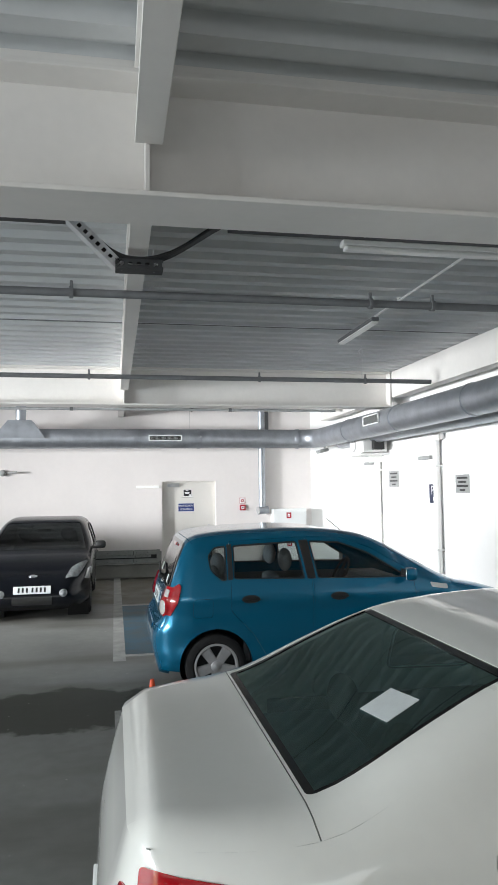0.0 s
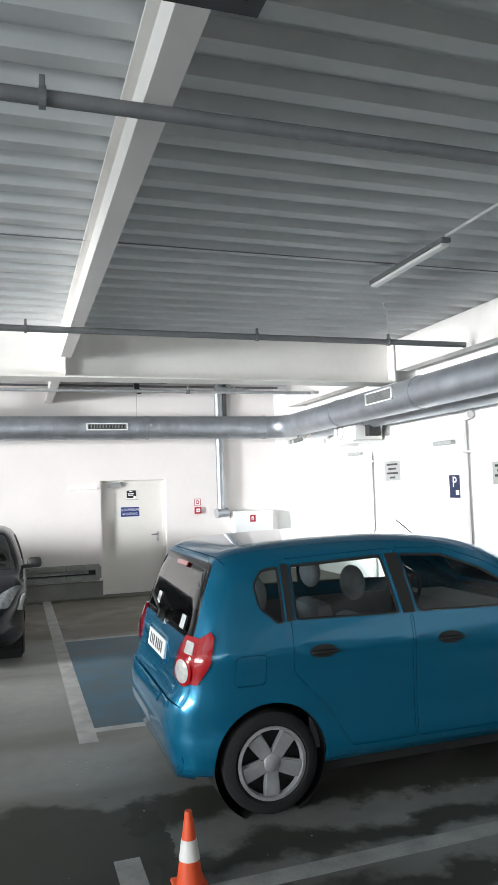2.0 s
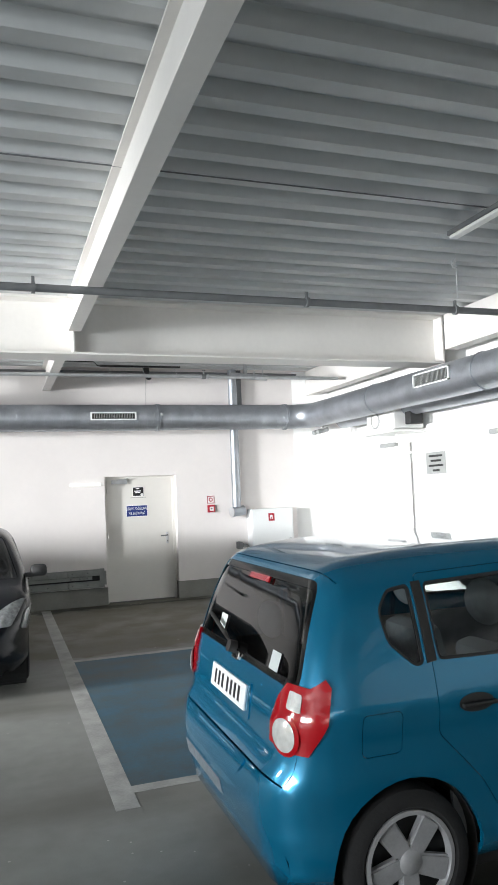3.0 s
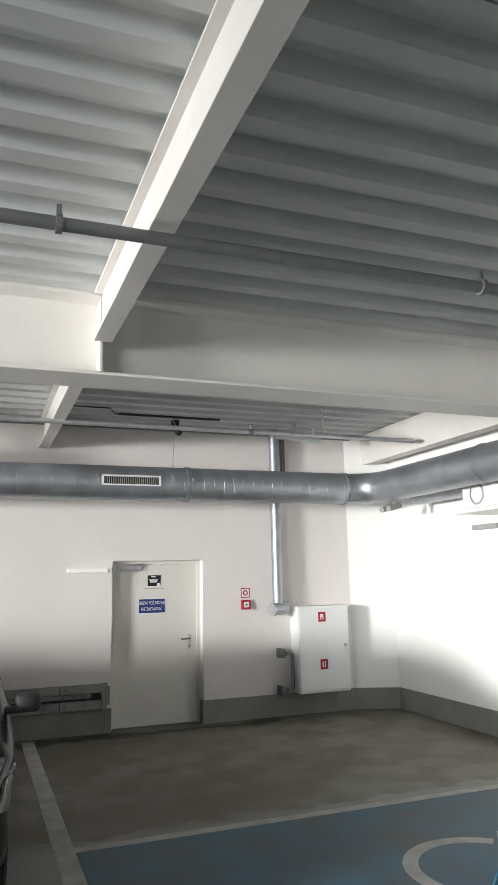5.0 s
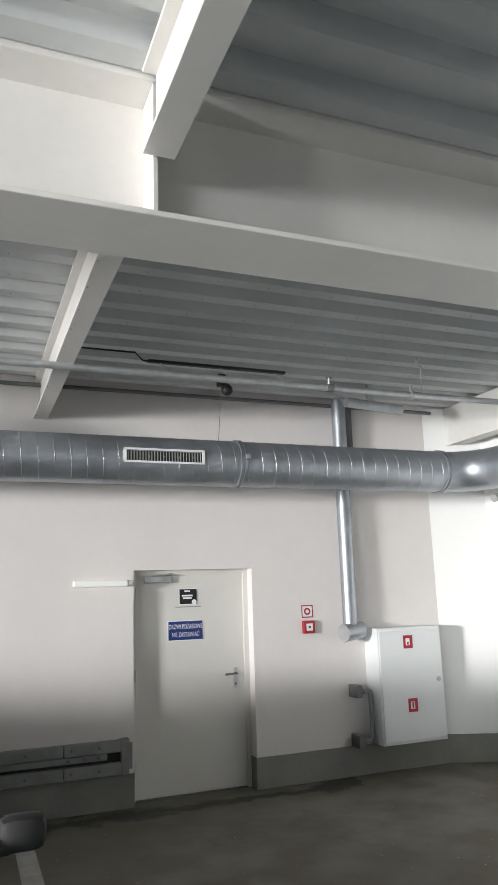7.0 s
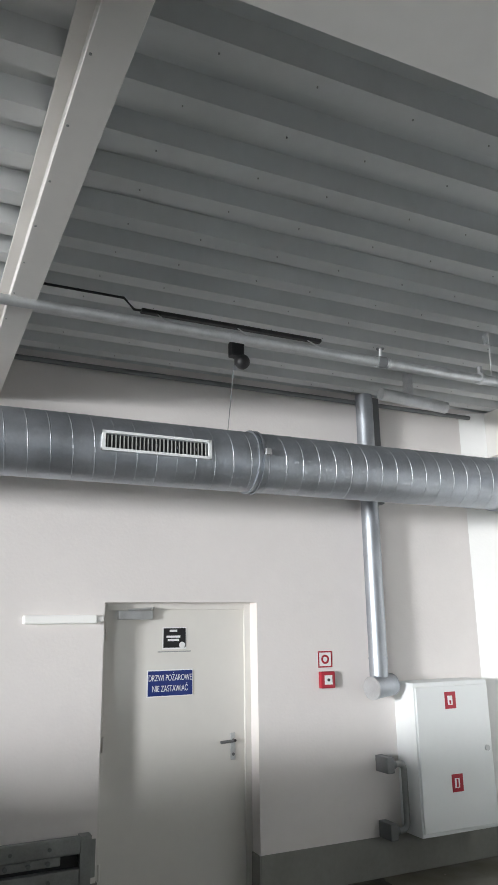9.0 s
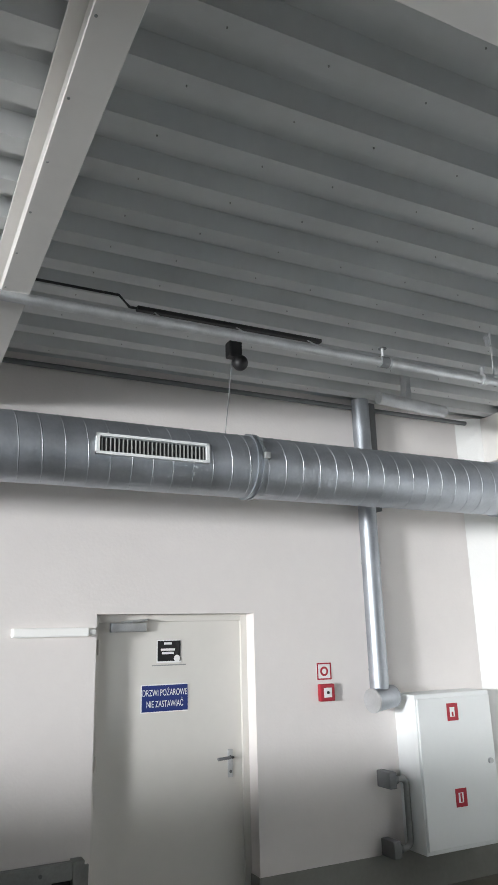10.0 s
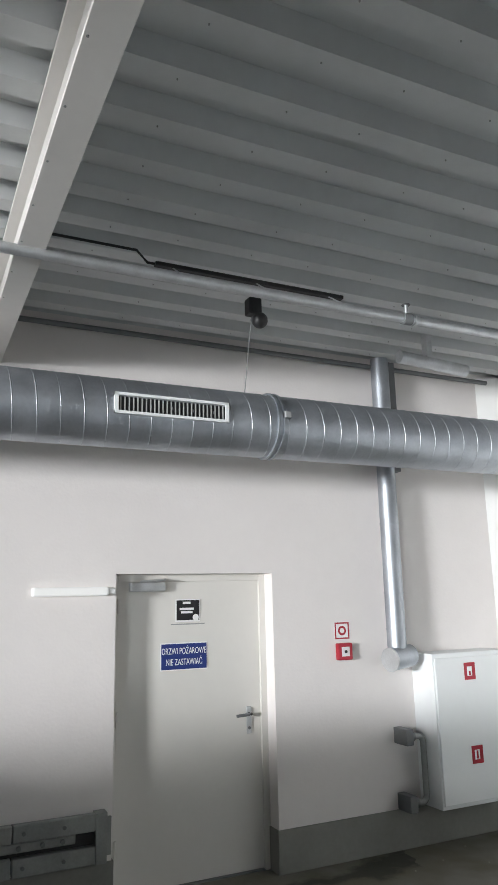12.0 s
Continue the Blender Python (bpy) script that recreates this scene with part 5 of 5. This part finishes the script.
# hanging lamps
for lx, ly, ln, ax in ((2.53, 2.86, 1.5, "x"), (3.1, 6.3, 1.25, "y")):
    lp = empty("ceiling_lamp", lx, ly, 3.6 if ax == "x" else 3.78, 0 if ax == "x" else 90)
    tagged(lp, "long white fluorescent lamp under the deck, switched off", "lamp")
    part("housing", bx(-ln / 2, -0.045, -0.01, ln / 2, 0.045, 0.03, 0.008), DARKPIPE if ax == "y" else WHITEPL, lp)
    part("diffuser", bx(-ln / 2 + 0.02, -0.04, -0.04, ln / 2 - 0.02, 0.04, -0.011, 0.012), WHITEPL, lp)
lp = empty("conduit", 3.1, 0, 3.82)
tagged(lp, "thin white conduit feeding the lamp under the deck", "conduit")
part("pipe", tb((0, 1.9, 0), (0, 5.68, 0), 0.012, 8), WHITEPL, lp, "", True)

TRAYZINC = material("dark_zinc_tray", (0.055, 0.057, 0.06), 0.5, metal=0.4, spread=0.2, scale=9)
# cable tray that dips under the joist
ct = empty("cable_tray", 0, 2.85, 0)
tagged(ct, "perforated zinc cable tray dipping under the joist, black cables inside", "cable tray")
RUN = [(-8.0, 3.66), (-0.1, 3.66), (0.22, 3.345), (0.53, 3.345), (0.98, 3.66), (4.6, 3.66)]
for (xa, za), (xb, zb) in zip(RUN, RUN[1:]):
    if xa == 0.53:
        continue
    ln, an = math.hypot(xb - xa, zb - za), math.atan2(zb - za, xb - xa)
    m = Matrix.Translation((xa, 0, za)) @ Matrix.Rotation(-an, 4, "Y")
    bm = bmesh.new()
    box(bm, 0, -0.06, 0, ln, 0.06, 0.003)
    for sy in (-1, 1):
        # side walls as rails with rungs, leaving the slots open
        box(bm, 0, sy * 0.06 - 0.002, 0.0, ln, sy * 0.06 + 0.002, 0.018), box(bm, 0, sy * 0.06 - 0.002, 0.045, ln, sy * 0.06 + 0.002, 0.065)
        k = 0.0
        while k < min(ln, 4.0):
            box(bm, k, sy * 0.06 - 0.002, 0.018, min(ln, k + 0.028), sy * 0.06 + 0.002, 0.045)
            k += 0.055
    part("tray_section", bm, ZINC if xa == -0.1 else TRAYZINC, ct, "bright zinc tray section" if xa == -0.1 else "").matrix_local = m
for k in range(5):
    oy = -0.04 + 0.02 * k
    pts = []
    for (xa, za), (xb, zb) in zip(RUN, RUN[1:]):
        n = 10
        pts += [(xa + (xb - xa) * i / n, oy, za + (zb - za) * i / n + 0.075 + 0.012 * math.sin(k + 2.1 * xa + i)) for i in range(n)]
    p = np.array(pts)
    for _ in range(9):
        p[1:-1, 2] = np.maximum((p[:-2, 2] + 2 * p[1:-1, 2] + p[2:, 2]) / 4, p[1:-1, 2] - 0.01)
    part("cable", sweep(bmesh.new(), p.tolist(), 0.014, 8), BLACKPL, ct, "", True)
for xx in (-0.75, 0.26, 0.47, 1.05, 1.95, 3.2, -3.0):
    zb = 3.345 if 0.2 < xx < 0.6 else 3.66
    hg = part("hanger", tb((xx, 0, zb), (xx, 0, 3.49 if zb < 3.5 else ZC), 0.006, 8), ZINC, ct)
    part("hanger_nut", bx(xx - 0.018, -0.02, zb + 0.05, xx + 0.018, 0.02, zb + 0.1, 0.003), ZINC, hg)

# ---- things on the right-hand wall ----
for yy, zz, w_, h_ in ((10.45, 2.04, 0.46, 0.3), (7.85, 1.93, 0.42, 0.27)):
    s = empty("sign", XR, yy, zz)
    tagged(s, "grey parking notice with printed bars on the white wall", "sign", "parking notices")
    part("plate", bx(-0.006, -w_ / 2, -h_ / 2, 0, w_ / 2, h_ / 2), GREYSIGN, s)
    for k, hw in enumerate((0.16, 0.12, 0.17, 0.08)):
        part("text_bar", bx(-0.008, -hw, h_ * (0.32 - 0.22 * k) - 0.014, -0.006, hw, h_ * (0.32 - 0.22 * k) + 0.014), BLACKSIGN, s)
s = empty("sign", XR, 8.85, 1.78)
tagged(s, "dark blue parking sign with a white letter", "sign")
part("plate", bx(-0.006, -0.12, -0.15, 0, 0.12, 0.15), NAVYSIGN, s)
lettering("letter", "P", 0.2, Matrix.Translation((-0.007, 0.0, 0.05)) @ pose(0, 0, 0, 90, 0, -90), WHITESIGN, s)
part("wheelchair_mark", bx(-0.008, -0.09, -0.11, -0.006, -0.02, -0.05), WHITESIGN, s)
for yy, z1 in ((11.06, 2.6), (8.53, 2.6)):
    s = empty("drain_pipe", XR - 0.08, yy, 0)
    tagged(s, "white downpipe fixed to the wall", "pipe")
    part("pipe", tb((0, 0, 0.0), (0, 0, z1), 0.055, 20), WHITEPL, s, "", True)
    for zz in (0.9, 2.2):
        part("bracket", bx(-0.06, -0.065, zz, 0.08, 0.065, zz + 0.03, 0.004), WHITEPL, s)
    part("top_bend", sweep(bmesh.new(), [(0, 0, z1), (0, -0.04, z1 + 0.05), (0, -0.2, z1 + 0.07)], 0.05, 14), WHITEPL, s, "", True)
for yy in (11.6, 9.0):
    s = empty("wall_lamp", XR, yy, 2.36)
    tagged(s, "small grey emergency lamp on the wall", "lamp", "wall lamps")
    part("housing", bx(-0.08, -0.22, -0.03, 0, 0.22, 0.03, 0.012), GREYSIGN, s)
ac = empty("air_unit", 4.95, 11.0, 2.48)
tagged(ac, "white fan unit on a shelf bracket below the duct", "ventilation unit")
part("body", bx(-0.25, -0.38, 0.05, 0.22, 0.38, 0.34, 0.015), WHITEPL, ac)
part("shelf", bx(-0.32, -0.45, 0.0, 0.27, 0.45, 0.04, 0.005), WHITEPL, ac)
part("fan_ring", lathe(bmesh.new(), [(0.11, -0.03), (0.12, 0.0), (0.1, 0.01)], 24), GREYSIGN, ac).matrix_local = pose(-0.255, 0.12, 0.2, 0, 0, 90)
part("bracket_arm", bx(0.0, -0.02, -0.12, 0.27, 0.02, 0.0), WHITEPL, ac)
part("junction_box", bx(-0.1, -0.56, 0.1, 0.1, -0.42, 0.3, 0.01), BLACKPL, ac)
cm = empty("camera_cluster", 4.55, 12.55, 2.7)
tagged(cm, "pair of small grey surveillance cameras below the duct", "camera")
for dy in (-0.09, 0.08):
    part("housing", tb((-0.14, dy, -0.06), (0.06, dy + 0.05, -0.01), 0.036, 14), GREYSIGN, cm, "", True)
part("bracket", tb((0.0, 0.0, 0.0), (0.0, 0.0, 0.07), 0.02, 10), GREYSIGN, cm)
sp = empty("wall_spotlight", -2.1, YF, 2.28)
tagged(sp, "small dark wall camera on an arm", "camera")
part("arm", tb((0, 0, 0), (0.3, -0.15, 0.02), 0.02, 10), GREYSIGN, sp)
b = bmesh.new()
bmesh.ops.create_uvsphere(b, u_segments=16, v_segments=10, radius=0.07, matrix=Matrix.Translation((0, -0.06, 0)))
part("head", b, GREYSIGN, sp, "", True)

# ---- floor markings ----


def marking(name, outline, mat, label, z=0.0014):
    return tagged(part(name, prism(bmesh.new(), outline, 0.0005, z), mat), label, "floor marking", kind="structure")


def line(x0, y0, x1, y1, w=0.12):
    d = Vector((x1 - x0, y1 - y0)).normalized() * w / 2
    n = Vector((-d.y, d.x))
    marking("bay_line", [(x0 + n.x, y0 + n.y), (x0 - n.x, y0 - n.y), (x1 - n.x, y1 - n.y), (x1 + n.x, y1 + n.y)], LINEPAINT, "worn white parking bay line on the floor", 0.0022)


line(0.27, 6.36, 0.27, 13.9, 0.14)
line(0.34, 6.62, 5.1, 6.62, 0.1)
line(0.34, 10.22, 5.1, 10.22, 0.1)
line(0.3, 2.0, 0.28, 4.56, 0.13)
line(0.42, 4.12, 5.1, 4.2, 0.12)
line(0.44, 4.06, 1.95, 2.8, 0.13)
marking("disabled_bay", [(0.34, 6.67), (5.1, 6.67), (5.1, 10.17), (0.34, 10.17)], BLUEPAINT, "worn blue painted disabled parking bay")
bm = bmesh.new()
rings = [[bm.verts.new((2.72 + r * math.cos(a * math.pi / 24), 8.85 + r * math.sin(a * math.pi / 24), zz)) for a in range(-2 + 8, 44)] for r, zz in ((0.52, 0.0015), (0.52, 0.0028), (0.42, 0.0028), (0.42, 0.0015))]
for a, b in zip(rings, rings[1:]):
    for k in range(len(a) - 1):
        bm.faces.new((a[k], a[k + 1], b[k + 1], b[k]))
wc = tagged(part("wheelchair_symbol", bm, LINEPAINT), "worn white wheelchair symbol painted on the blue bay", "floor marking", kind="structure")
part("symbol_body", prism(prism(bmesh.new(), [(2.75, 8.72), (2.87, 8.72), (3.3, 9.25), (3.2, 9.33)], 0.0015, 0.0034), [(2.3, 8.3), (2.42, 8.22), (2.9, 8.7), (2.8, 8.8)], 0.0015, 0.0034), LINEPAINT, wc)

# traffic cone
cn = empty("traffic_cone", 0.52, 4.2, 0)
tagged(cn, "small orange and white traffic cone on the floor", "traffic cone")
part("base", bx(-0.08, -0.08, 0, 0.08, 0.08, 0.022, 0.01), ORANGE, cn, "", True)
for z0, z1, mt, nm in ((0.02, 0.13, ORANGE, "cone_band"), (0.13, 0.22, CONEWHITE, "white_sleeve"), (0.22, 0.345, ORANGE, "cone_band")):
    ra, rb = 0.066 - 0.145 * z0, 0.066 - 0.145 * z1
    part(nm, tb((0, 0, z0), (0, 0, z1), ra + (0.002 if mt is CONEWHITE else 0), 24, rb + (0.002 if mt is CONEWHITE else 0)), mt, cn, "", True)

# screw heads along the deck ribs
bm = bmesh.new()
for k in range(int((YF - 9.9) / PITCH) + 2):
    yy = YN - 0.2 + PITCH * (int((9.9 - YN + 0.2) / PITCH) + k) + 0.055
    for i in range(14):
        xx = -0.9 + 0.42 * i + 0.03 * math.sin(3.1 * i + k)
        if yy < YF - 0.05:
            box(bm, xx - 0.0025, yy - 0.0025, ZC - 0.007, xx + 0.0025, yy + 0.0025, ZC + 0.002)
tagged(part("deck_screws", bm, RAIL), "small dark screw heads along the steel deck ribs", "screws", kind="stuff")
